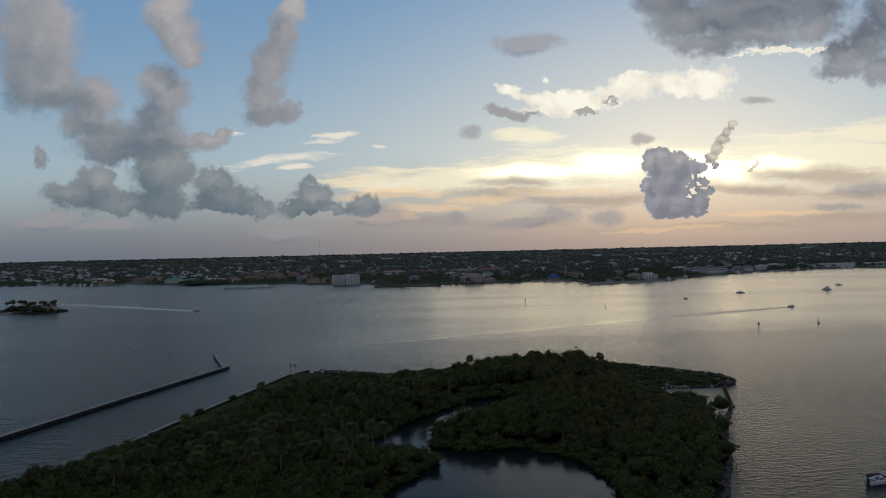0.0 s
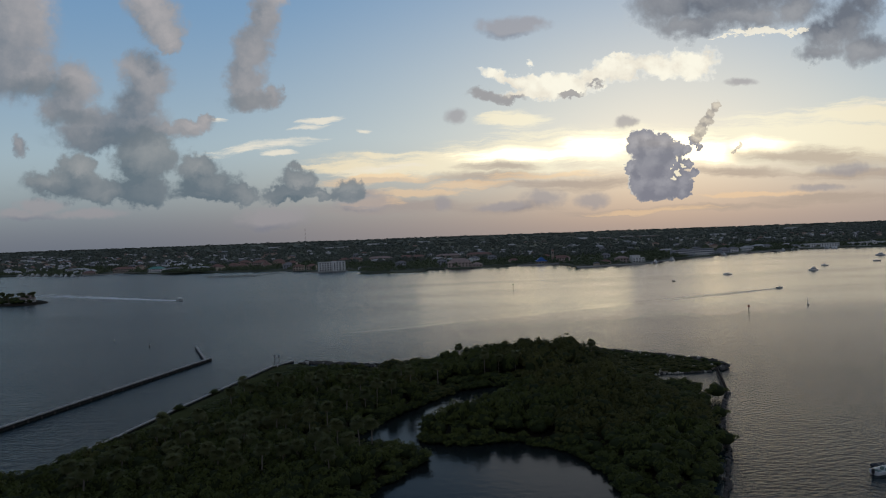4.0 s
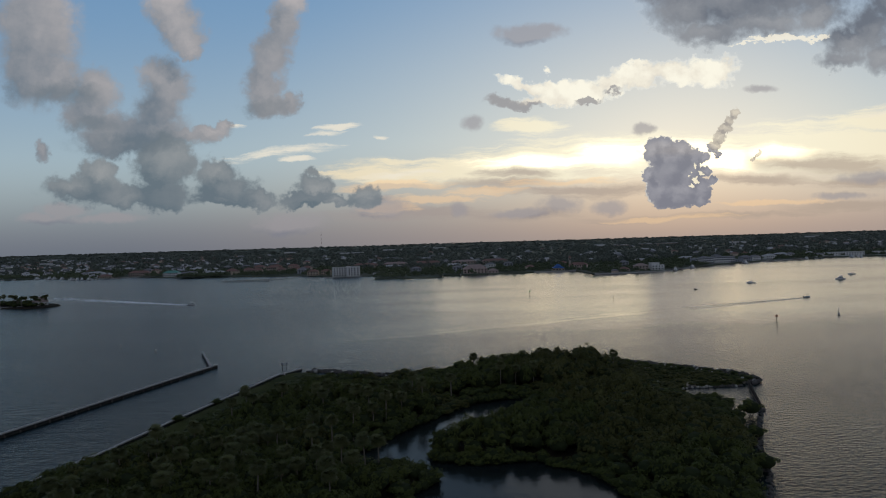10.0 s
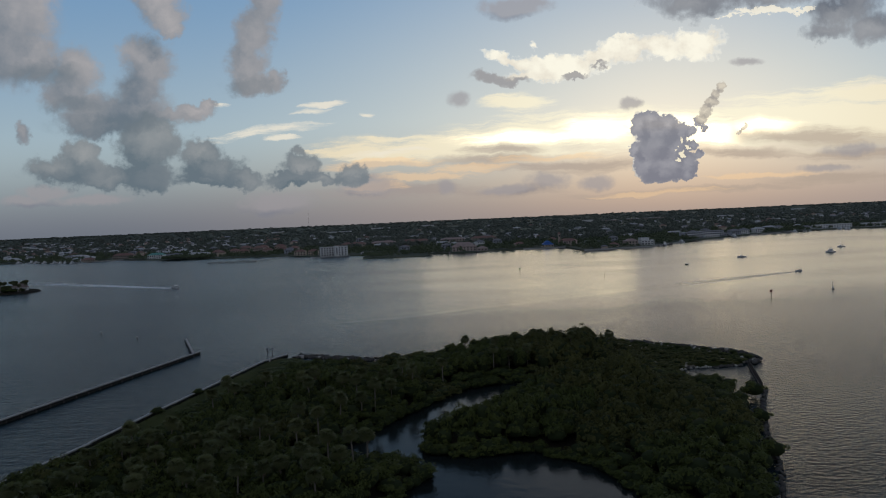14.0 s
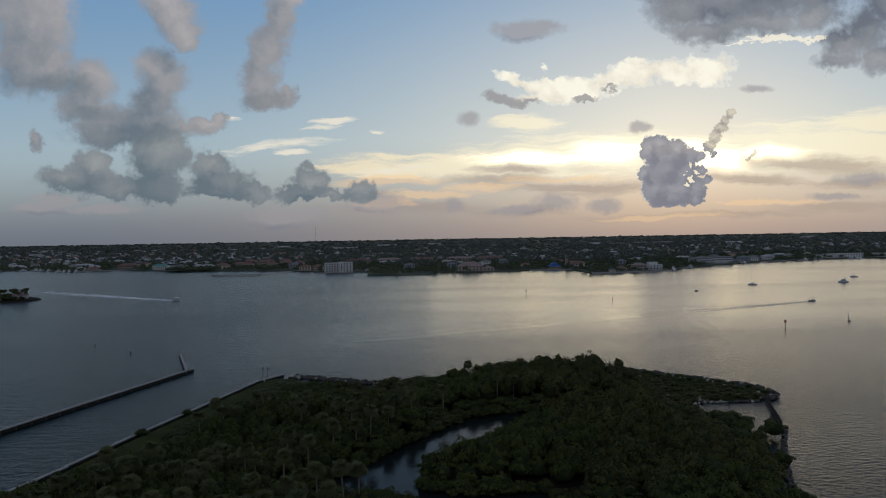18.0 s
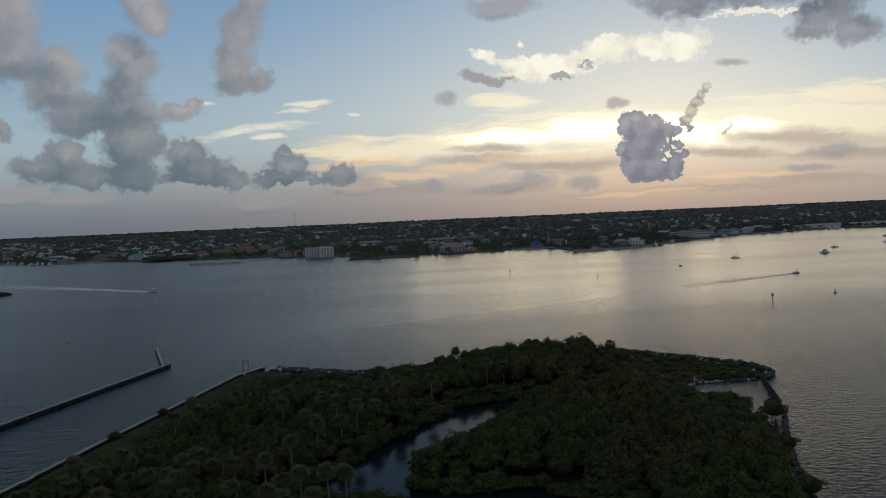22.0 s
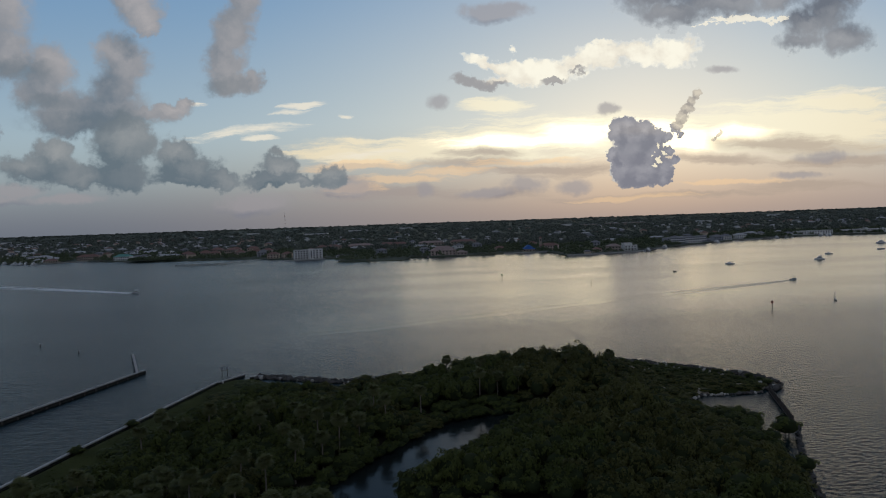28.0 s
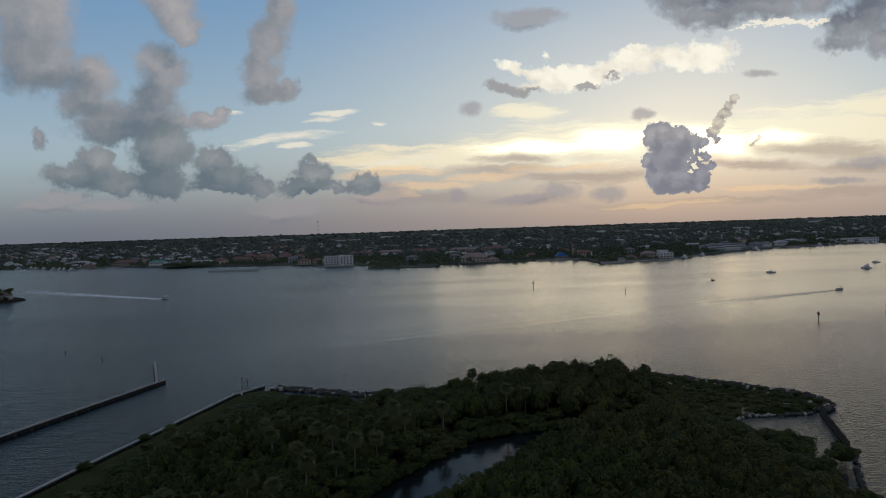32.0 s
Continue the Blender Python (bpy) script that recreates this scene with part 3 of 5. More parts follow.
# ---- builders ----
def part(name, bm, mat, parent, label="", smooth=False):
    """Links a bmesh as one mesh object under a thing or a part."""
    me = bpy.data.meshes.new(name)
    bm.to_mesh(me)
    bm.free()
    if smooth:
        me.shade_smooth()
    me.materials.append(mat)
    ob = new(name, me)
    if parent is not None:
        ob.parent = parent
    if label:
        ob["label"] = label
    return ob


def thing(name, label, category, m=None, group="", kind=""):
    ob = new(name)
    ob.empty_display_size = 0.5
    tagged(ob, label, category, group, kind)
    if m is not None:
        ob.matrix_basis = m
    return ob


def box(bm, x, y, z, sx, sy, sz, rot=0.0, bev=0.0):
    """A box by its centre, foot height and size; a bevel softens its edges."""
    r = bmesh.ops.create_cube(bm, size=1.0, matrix=pose(x, y, z + sz / 2, 0, 0, rot) @ Matrix.Diagonal((sx, sy, sz, 1)))
    if bev:
        edges = list({e for v in r["verts"] for e in v.link_edges})
        bmesh.ops.bevel(bm, geom=edges, offset=bev, segments=1, affect="EDGES")
    return bm


def rod(bm, a, b, r1, r2=None, seg=8):
    a, b = Vector(a), Vector(b)
    d = b - a
    m = Matrix.Translation((a + b) / 2) @ d.to_track_quat("Z", "Y").to_matrix().to_4x4()
    bmesh.ops.create_cone(bm, cap_ends=True, segments=seg, radius1=r1, radius2=r1 if r2 is None else r2, depth=d.length, matrix=m)
    return bm


def B():
    return bmesh.new()


def mesh_from(name, verts, quads, mats, index=None, smooth=None):
    """A mesh from numpy arrays of vertices and quads."""
    me = bpy.data.meshes.new(name)
    n, f = len(verts), len(quads)
    me.vertices.add(n)
    me.vertices.foreach_set("co", np.ascontiguousarray(verts, np.float32).ravel())
    me.loops.add(4 * f)
    me.loops.foreach_set("vertex_index", np.ascontiguousarray(quads, np.int32).ravel())
    me.polygons.add(f)
    me.polygons.foreach_set("loop_start", np.arange(0, 4 * f, 4, dtype=np.int32))
    for m in mats:
        me.materials.append(m)
    if index is not None:
        me.polygons.foreach_set("material_index", np.ascontiguousarray(index, np.int32))
    me.update(calc_edges=True)
    me.validate()
    return me


def inside(poly, x, y):
    hit, n = False, len(poly)
    for i in range(n):
        (x1, y1), (x2, y2) = poly[i], poly[(i + 1) % n]
        if (y1 > y) != (y2 > y) and x < (x2 - x1) * (y - y1) / (y2 - y1) + x1:
            hit = not hit
    return hit


def dist_line(pts, x, y, closed=False):
    best = 1e9
    for i in range(len(pts) - (0 if closed else 1)):
        (x1, y1), (x2, y2) = pts[i], pts[(i + 1) % len(pts)]
        dx, dy = x2 - x1, y2 - y1
        k = max(0.0, min(1.0, ((x - x1) * dx + (y - y1) * dy) / (dx * dx + dy * dy + 1e-9)))
        best = min(best, math.hypot(x - x1 - k * dx, y - y1 - k * dy))
    return best


def along(pts, step):
    """Points at even steps along a polyline, with the heading in degrees."""
    out, left = [], 0.0
    for (x1, y1), (x2, y2) in zip(pts, pts[1:]):
        n = math.hypot(x2 - x1, y2 - y1)
        d = left
        while d < n:
            out.append((x1 + (x2 - x1) * d / n, y1 + (y2 - y1) * d / n, math.degrees(math.atan2(y2 - y1, x2 - x1))))
            d += step
        left = d - n
    return out

# ---- plan of the island ----
WALL = [(-112, 90), (-94.6, 144.6), (-84.1, 182.6), (-78.8, 208.7), (-72.7, 235.2), (-64.1, 274.1), (-60.1, 281.1), (-52.5, 282.2)]
COAST = WALL + [(-48, 277), (-40, 271), (-31, 266), (-22, 267), (-8, 270), (12, 276), (34, 282), (54, 286), (68, 284), (88, 264.5), (99, 254), (101, 245),
                (95, 238), (83, 236.7), (77.9, 237.3), (71.3, 230), (72.2, 221), (80.5, 217), (80, 210), (78, 203), (74, 190), (68.7, 173.5),
                (61, 155.7), (52.7, 134), (44, 105), (20, 88), (-60, 80)]
POND = [(-20, 100), (-18, 128), (-13.9, 141.8), (-8.6, 149.5), (-4.6, 156), (-2.5, 160), (-8, 164), (-17, 167), (-26, 168), (-27, 173), (-19, 184),
        (-8.5, 202), (3, 220), (12, 227), (22, 230), (34, 232), (48, 240), (50, 236), (36, 226), (25, 222), (20, 214), (13, 204), (4, 192), (-3.3, 181), (-2.7, 171), (7.5, 168.3),
        (18.5, 170.5), (30.5, 160.5), (35.5, 145), (35.8, 133), (33, 108), (4, 96)]


def land_depth(x, y):
    """Metres in from the nearest shore: above 0 on land, below 0 on water."""
    on = inside(COAST, x, y) and not inside(POND, x, y)
    d = min(dist_line(COAST, x, y, True), dist_line(POND, x, y, True))
    return d if on else -d


def low_scrub(x, y):
    """The bare north-east point with its low scrub."""
    return x > 66 and y > 226 + (x - 66) * 0.25


# water: one sheet to the horizon
bm = B()
bmesh.ops.create_grid(bm, x_segments=2, y_segments=2, size=7000)
water = part("water", bm, M_WATER, None)
tagged(water, "wide grey rippled lagoon water reflecting the sunset sky", "water", kind="structure")
water.location = (0, 3000, 0)

# still water in the mangrove pond, a thin sheet over the lagoon's level
bm = B()
bm.faces.new([bm.verts.new((x, y, 0.012)) for x, y in POND])
bmesh.ops.triangulate(bm, faces=bm.faces[:])
tagged(part("pond_water", bm, M_POND, None), "dark still pond water among the mangroves", "water", kind="structure")

# the island's ground
xs, ys = np.arange(-116, 106, 2.0), np.arange(78, 292, 2.0)
depth = np.array([[land_depth(x, y) for x in xs] for y in ys])
verts = [(x, y, max(-1.2, min(0.75, depth[j][i] * 0.35 - 0.25)) + (0.12 * noise.noise((x * 0.1, y * 0.1, 0)) if depth[j][i] > 0 else 0)) for j, y in enumerate(ys) for i, x in enumerate(xs)]
nx = len(xs)
quads = [(j * nx + i, j * nx + i + 1, (j + 1) * nx + i + 1, (j + 1) * nx + i) for j in range(len(ys) - 1) for i in range(nx - 1)]
strip = [1 if dist_line(WALL, xs[i] + 1, ys[j] + 1) < 16 else (2 if low_scrub(xs[i] + 1, ys[j] + 1) and noise.noise((xs[i] * 0.15, ys[j] * 0.15, 3)) > 0.25 else (1 if low_scrub(xs[i], ys[j]) else 0))
         for j in range(len(ys) - 1) for i in range(nx - 1)]
ground = new("ground_island", mesh_from("ground_island", verts, quads, [M_SOIL, M_GRASS, M_SAND], strip))
ground.data.shade_smooth()
tagged(ground, "dark muddy island ground with a mown grass strip and sand", "ground", kind="structure")

# the mainland: one sheet from its shore to the horizon
SHORE = [(-3600, 1500), (-1500, 1380), (-833, 1240), (-738, 1265), (-600, 1168), (-538, 1215), (-425, 1122), (-350, 1112), (-291, 1105), (-214, 1075), (-164, 1008),
         (-122, 1014), (-97, 1000), (-95, 928), (-13, 910), (-3, 968), (40, 955), (124, 981), (184, 985), (188, 882), (219, 893), (282, 911), (345, 980),
         (430, 1062), (503, 1110), (603, 1160), (669, 1180), (742, 1192), (800, 1165), (1300, 1080), (3600, 1000)]
bm = B()
edge = [bm.verts.new((x, y, 1.1)) for x, y in SHORE]
foot = [bm.verts.new((x, y - 1.5, -0.6)) for x, y in SHORE]
mid = [bm.verts.new((x * 1.02, 1500 + 0.0 * y, 1.6)) for x, y in SHORE]
deep = [bm.verts.new((x * 1.6, 4200, 6.0)) for x, y in SHORE]
rise = [bm.verts.new((x * 1.9, 4880, 21.0 + 1.5 * noise.noise((x * 0.003, 0, 0)))) for x, y in SHORE]
far = [bm.verts.new((x * 2.2, 7000, 21.0)) for x, y in SHORE]
for a, b in ((foot, edge), (edge, mid), (mid, deep), (deep, rise), (rise, far)):
    for i in range(len(a) - 1):
        bm.faces.new((a[i], a[i + 1], b[i + 1], b[i]))
mainland = part("ground_mainland", bm, M_FARLAND, None)
tagged(mainland, "flat dark green mainland stretching to the horizon", "ground", kind="structure")


def shore_y(x):
    for (x1, y1), (x2, y2) in zip(SHORE, SHORE[1:]):
        if x1 <= x <= x2:
            return y1 + (y2 - y1) * (x - x1) / (x2 - x1)
    return 1200.0


# ---- seawall along the island's western side ----
seawall = thing("seawall", "pale concrete seawall cap along the grassy island edge", "seawall", kind="structure")
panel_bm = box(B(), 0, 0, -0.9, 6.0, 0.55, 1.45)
panel_me = part("wall_panel", panel_bm, M_CONC_DARK, seawall).data
bpy.data.objects.remove(bpy.data.objects["wall_panel"])
cap_bm = box(B(), 0, 0, 0.56, 5.94, 0.75, 0.32, 0, 0.05)
cap_ob = part("cap_slab", cap_bm, M_CONC, seawall)
cap_me = cap_ob.data
bpy.data.objects.remove(cap_ob)
for x, y, a in along(WALL, 6.0):
    h = radians(a)
    for nm, me in (("wall_panel", panel_me), ("cap_slab", cap_me)):
        o = new(nm, me)
        o.parent = seawall
        o.matrix_basis = pose(x + 3 * math.cos(h), y + 3 * math.sin(h), 0, 0, 0, a)

# ---- jetty with its bent end ----
JETTY = [(-147, 100), (-123.6, 188.4), (-112.4, 232), (-95.9, 294.6)]
ARM = [(-95.9, 294.6), (-112.0, 331.0)]
jetty = thing("jetty", "long concrete jetty with dark sides and a bent end", "jetty", kind="structure")
for line in (JETTY, ARM):
    for x, y, a in along(line, 5.0):
        h = radians(a)
        for nm, me, mat, sz in (("side_wall", None, M_CONC_DARK, (5.0, 1.2, 1.9, -1.01)), ("cap_slab", None, M_CONC, (4.9, 0.85, 0.34, 0.9))):
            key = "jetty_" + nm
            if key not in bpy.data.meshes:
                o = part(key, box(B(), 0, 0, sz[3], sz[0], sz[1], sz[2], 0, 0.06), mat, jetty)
                bpy.data.objects.remove(o)
            o = new(nm, bpy.data.meshes[key])
            o.parent = jetty
            o.matrix_basis = pose(x + 2.5 * math.cos(h), y + 2.5 * math.sin(h), 0.002 * (int(x) % 3), 0, 0, a)
pile_me = part("jetty_pile", rod(B(), (0, 0, -1.5), (0, 0, 0.7), 0.22, seg=10), M_PILE, jetty).data
bpy.data.objects.remove(bpy.data.objects["jetty_pile"])
for x, y, a in along(JETTY, 5.0):
    o = new("pile", pile_me)
    o.parent = jetty
    h = radians(a)
    o.matrix_basis = pose(x + 0.85 * math.sin(h), y - 0.85 * math.cos(h), 0)

# ---- trees ----
rng = np.random.default_rng(7)


def cube_sphere(n):
    """Unit sphere as quads, n by n on each face of a cube."""
    vs, qs = [], []
    for ax in range(3):
        for s in (-1, 1):
            base = len(vs)
            for i in range(n + 1):
                for j in range(n + 1):
                    p = np.zeros(3)
                    p[ax], p[(ax + 1) % 3], p[(ax + 2) % 3] = s, (2 * i / n - 1) * s, 2 * j / n - 1
                    vs.append(p / np.linalg.norm(p))
            for i in range(n):
                for j in range(n):
                    a = base + i * (n + 1) + j
                    qs.append((a, a + n + 1, a + n + 2, a + 1))
    return np.array(vs), np.array(qs)


def leaves(centres, normals, size, r):
    """A bent leaf spray, as one quad, at every centre, roughly across its normal."""
    n = len(centres)
    t = np.cross(normals, r.normal(size=(n, 3)))
    t /= np.linalg.norm(t, axis=1, keepdims=True) + 1e-9
    b = np.cross(normals, t)
    s = size * r.uniform(0.6, 1.4, (n, 1))
    k = s * r.uniform(0.45, 0.8, (n, 1))
    up = normals * s * 0.25
    v = np.stack([centres - t * s, centres + b * k - up * 0.3, centres + t * s + up * 0.2, centres - b * k - up * 0.3], 1).reshape(-1, 3)
    return v, np.arange(4 * n).reshape(-1, 4)


def crown_data(seed, clumps, per, size, flat=0.75, core_n=3):
    """A crown about 1 m in radius, its foot at z 0: clumps of leaf sprays round a dark uneven core. Returns vertices, quads, material index."""
    r = np.random.default_rng(seed)
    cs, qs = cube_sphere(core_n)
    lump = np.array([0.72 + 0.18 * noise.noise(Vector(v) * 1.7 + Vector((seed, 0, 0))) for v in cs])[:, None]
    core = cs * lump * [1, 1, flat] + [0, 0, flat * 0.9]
    th, ph = r.uniform(0, 2 * np.pi, clumps), np.arccos(r.uniform(-0.45, 1.0, clumps))
    d = np.stack([np.sin(ph) * np.cos(th), np.sin(ph) * np.sin(th), np.cos(ph)], 1)
    c = d * r.uniform(0.62, 0.92, (clumps, 1)) * [1, 1, flat] + [0, 0, flat * 0.9]
    rad = r.uniform(0.20, 0.36, clumps)
    n = clumps * per
    w = r.normal(size=(n, 3))
    w /= np.linalg.norm(w, axis=1, keepdims=True)
    w[:, 2] = np.abs(w[:, 2]) * 0.9 - 0.15
    centre = np.repeat(c, per, 0) + w * np.repeat(rad, per)[:, None] * r.uniform(0.65, 1.1, (n, 1))
    nor = w + 0.6 * np.repeat(d, per, 0) + r.normal(size=(n, 3)) * 0.35 + [0, 0, 0.35]
    nor /= np.linalg.norm(nor, axis=1, keepdims=True)
    lv, lq = leaves(centre, nor, size, r)
    verts = np.concatenate([core, lv])
    quads = np.concatenate([qs, lq + len(core)])
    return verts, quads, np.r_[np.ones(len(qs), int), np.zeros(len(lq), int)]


def trunk_bm(seed, h, r):
    """Tapered trunk with three limbs and prop roots."""
    rr = random.Random(seed)
    bm = B()
    rod(bm, (0, 0, -0.2), (rr.uniform(-.3, .3), rr.uniform(-.3, .3), h * 0.55), r, r * 0.6, 7)
    for k in range(3):
        a = rr.uniform(0, 6.28)
        rod(bm, (0, 0, h * 0.4), (math.cos(a) * h * 0.28, math.sin(a) * h * 0.28, h * 0.75), r * 0.5, r * 0.2, 6)
    for k in range(5):
        a = rr.uniform(0, 6.28)
        rod(bm, (math.cos(a) * 1.0, math.sin(a) * 1.0, -0.3), (0, 0, h * 0.22), r * 0.3, r * 0.3, 5)
    return bm


VARIANTS = [crown_data(11 + k, 16, 46, 0.070, 0.62 + 0.05 * (k % 3)) for k in range(6)]
spots = []
for gy in np.arange(84, 290, 3.9):
    for gx in np.arange(-112, 104, 3.9):
        x, y = gx + rng.uniform(-1.6, 1.6), gy + rng.uniform(-1.6, 1.6)
        d = land_depth(x, y)
        strip = 2.0 if y < 166 else 6.0 if y < 178 else 11.0 - 4.0 * max(0.0, (y - 235) / 40)
        if d < 0.2 or y < 112 or dist_line(WALL, x, y) < strip + 2.5 * noise.noise((x * 0.08, y * 0.08, 9)):
            continue
        if low_scrub(x, y):
            if noise.noise((x * 0.12, y * 0.12, 1)) < -0.42:
                continue
            h, r = rng.uniform(1.0, 1.8), rng.uniform(1.3, 2.1)
        else:
            h = 3.6 + 2.2 * min(1, d / 9) + 1.6 * noise.noise((x * 0.035, y * 0.035, 5)) + rng.uniform(-0.7, 0.9)
            if 10 < x < 66 and y > 236:
                h += 1.0 * min(1.0, (x - 10) / 14, (66 - x) / 10)
            if -60 < x < 4 and y > 236:
                h -= 1.8
            if x < -18 and y > 256:
                h = min(h, 1.7)
            if y > 148:
                h *= min(1.0, 0.32 + max(0.0, dist_line(WALL, x, y) - strip) / 22)
            if -2 < x < 56 and 178 < y < 232:
                h += 1.6
            if -4 < x < 30 and y > 182 and dist_line(POND, x, y, True) < 8:
                h = min(h, 3.0)
            if x > 56 and y > 188:
                h = min(h, 3.2 + rng.uniform(-0.5, 0.4))
            if x < 0 and 150 < y < 170 and x > -26:
                h = min(h, 4.0)
            r = rng.uniform(2.3, 3.5)
        spots.append((x, y, max(0.8, h), r, -0.7 if d < 4 and not low_scrub(x, y) else 0.3))
# close scrub on the point, between the larger bushes
for gy in np.arange(228, 288, 2.1):
    for gx in np.arange(60, 104, 2.1):
        x, y = gx + rng.uniform(-0.9, 0.9), gy + rng.uniform(-0.9, 0.9)
        if low_scrub(x, y) and land_depth(x, y) > 1.2 and noise.noise((x * 0.12, y * 0.12, 1)) > -0.5:
            spots.append((x, y, rng.uniform(0.7, 1.3), rng.uniform(0.9, 1.5), 0.3))
# a low fringe of mangrove right at the pond's edge
for x, y, _ in along(POND + POND[:1], 2.3):
    if y > 112:
        spots.append((x + rng.uniform(-0.6, 0.6), y + rng.uniform(-0.6, 0.6), rng.uniform(2.0, 3.4), rng.uniform(1.5, 2.2), -0.8))
order = sorted(range(len(spots)), key=lambda i: spots[i][1])
near_set = set(order[:300])
protos = {}
joined_v, joined_q, joined_m, count = [], [], [], 0
for i, (x, y, h, r, z0) in enumerate(spots):
    k = i % 6
    v, q, mi = VARIANTS[k]
    ch = h * 0.8
    if i in near_set:
        if k not in protos:
            tree = thing("mangrove_tree", "dense dark green mangrove with glossy leaves and prop roots", "tree", group="mangroves of the island")
            part("trunk", trunk_bm(k, 1.0, 0.035), M_BARK, tree, "arched grey prop roots and trunk")
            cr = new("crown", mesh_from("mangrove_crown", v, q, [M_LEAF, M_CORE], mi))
            cr.parent = tree
            cr.location = (0, 0, 0.25)
            protos[k] = tree
            tree.scale = (r, r, h / 1.5)
            tree.location = (x, y, z0)
            continue
        o = copy_thing(protos[k], pose(x, y, z0, 0, 0, rng.uniform(0, 360)))
        o.scale = (r, r, h / 1.5)
    else:
        a = rng.uniform(0, 6.283)
        c, s = math.cos(a), math.sin(a)
        p = v * [r, r, h / 1.5] + [0, 0, 0.25 * h / 1.5 + z0]
        joined_v.append(np.stack([p[:, 0] * c - p[:, 1] * s + x, p[:, 0] * s + p[:, 1] * c + y, p[:, 2]], 1))
        joined_q.append(q + count)
        # sunlit patches, mostly in the east, done by swapping the leaf colour
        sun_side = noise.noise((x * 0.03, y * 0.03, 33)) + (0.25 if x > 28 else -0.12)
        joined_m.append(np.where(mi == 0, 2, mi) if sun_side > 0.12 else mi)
        count += len(v)
canopy = new("mangrove_canopy", mesh_from("mangrove_canopy", np.concatenate(joined_v), np.concatenate(joined_q), [M_LEAF, M_CORE, M_LEAF_SUNLIT], np.concatenate(joined_m)))
tagged(canopy, "dense dark green mangrove canopy covering the island", "mangroves", kind="stuff")


def frond_bm(seed, n, length):
    """Round head of fan fronds: each a short stalk and a folded fan of tapering strips."""
    r = random.Random(seed)
    bm = B()
    for k in range(n):
        a, el = r.uniform(0, 6.283), math.asin(r.uniform(-0.55, 0.98))
        m = pose(0, 0, 0, 0, 0, math.degrees(a)) @ pose(0, 0, 0, 0, -math.degrees(el), 0) @ pose(0, 0, 0, r.uniform(-25, 25), 0, 0)
        L = length * r.uniform(0.8, 1.15)
        s = L * 0.42
        hub = m @ Vector((s, 0, 0))
        st = [bm.verts.new(m @ Vector(p)) for p in ((0, 0.03, 0), (0, -0.03, 0))]
        hv = [bm.verts.new(hub + (m.to_3x3() @ Vector((0, w, 0)))) for w in (-0.02, 0.02)]
        bm.faces.new((st[0], st[1], hv[0], hv[1]))
        for j in range(7):
            b = radians(-66 + 22 * j)
            d = Vector((math.cos(b), math.sin(b), -0.10))
            e = Vector((-math.sin(b), math.cos(b), 0)) * 0.13 * L
            root = Vector((s, 0, 0))
            midp = root + d * L * 0.36 + Vector((0, 0, 0.03 * (j % 2)))
            tip = root + d * L * 0.62 + Vector((0, 0, -0.22 * L * r.uniform(0.5, 1.2)))
            vs = [bm.verts.new(m @ p) for p in (root, midp - e * 0.5, tip, midp + e * 0.5)]
            bm.faces.new(vs)
    return bm


def skirt_bm(seed, length):
    r = random.Random(seed)
    bm = B()
    for k in range(9):
        a = r.uniform(0, 6.283)
        c, s = math.cos(a), math.sin(a)
        L = length * r.uniform(0.5, 0.9)
        w = 0.28 * length * r.uniform(0.6, 1.0)
        vs = [bm.verts.new(p) for p in ((c * .1, s * .1, 0), (c * .35 * L - s * w * .5, s * .35 * L + c * w * .5, -0.5 * L), (c * .4 * L, s * .4 * L, -L), (c * .35 * L + s * w * .5, s * .35 * L - c * w * .5, -0.5 * L))]
        bm.faces.new(vs)
    return bm


palm_protos = []
for k in range(4):
    H = (6.6, 7.4, 8.4, 6.0)[k]
    palm = thing("cabbage_palm", "cabbage palm with a round grey-green head above the mangroves", "palm tree", group="palms of the island")
    bm = B()
    lean = 0.25 * k
    for a in range(6):
        z1, z2 = H * a / 6, H * (a + 1) / 6
        rod(bm, (lean * (a / 6) ** 2, 0, z1), (lean * ((a + 1) / 6) ** 2, 0, z2), 0.19 - 0.008 * a, 0.17 - 0.008 * a, 8)
    part("trunk", bm, M_TRUNK, palm)
    hd = part("fronds", frond_bm(40 + k, 72, 1.75), M_PALM, palm, "grey-green fan fronds")
    hd.location = (lean, 0, H)
    sk = part("dead_fronds", skirt_bm(60 + k, 1.9), M_DEAD, palm, "hanging pale dead fronds")
    sk.location = (lean, 0, H - 0.15)
    palm_protos.append(palm)
palm_spots = [(59, 262), (33.5, 270), (36, 268.5), (9.5, 262), (22, 240), (28, 242), (17, 238), (46, 262), (19.5, 258)]
while len(palm_spots) < 92:
    x, y = rng.uniform(-80, 6), rng.uniform(132, 226)
    if land_depth(x, y) < 4 or dist_line(WALL, x, y) < 21 or noise.noise((x * 0.03, y * 0.03, 21)) < -0.12 or (x > -14 and y < 200):
        continue
    if min(math.hypot(x - a, y - b) for a, b in palm_spots) < 3.2:
        continue
    palm_spots.append((x, y))
used = set()
for i, (x, y) in enumerate(palm_spots):
    k = 2 if i in (0, 1, 2, 3, 7, 8) else i % 4
    m = pose(x, y, -0.9 if i in (0, 1, 2, 3, 7, 8) else 0.5, 0, 0, rng.uniform(0, 360))
    if k not in used:
        used.add(k)
        palm_protos[k].matrix_basis = m
    else:
        copy_thing(palm_protos[k], m)

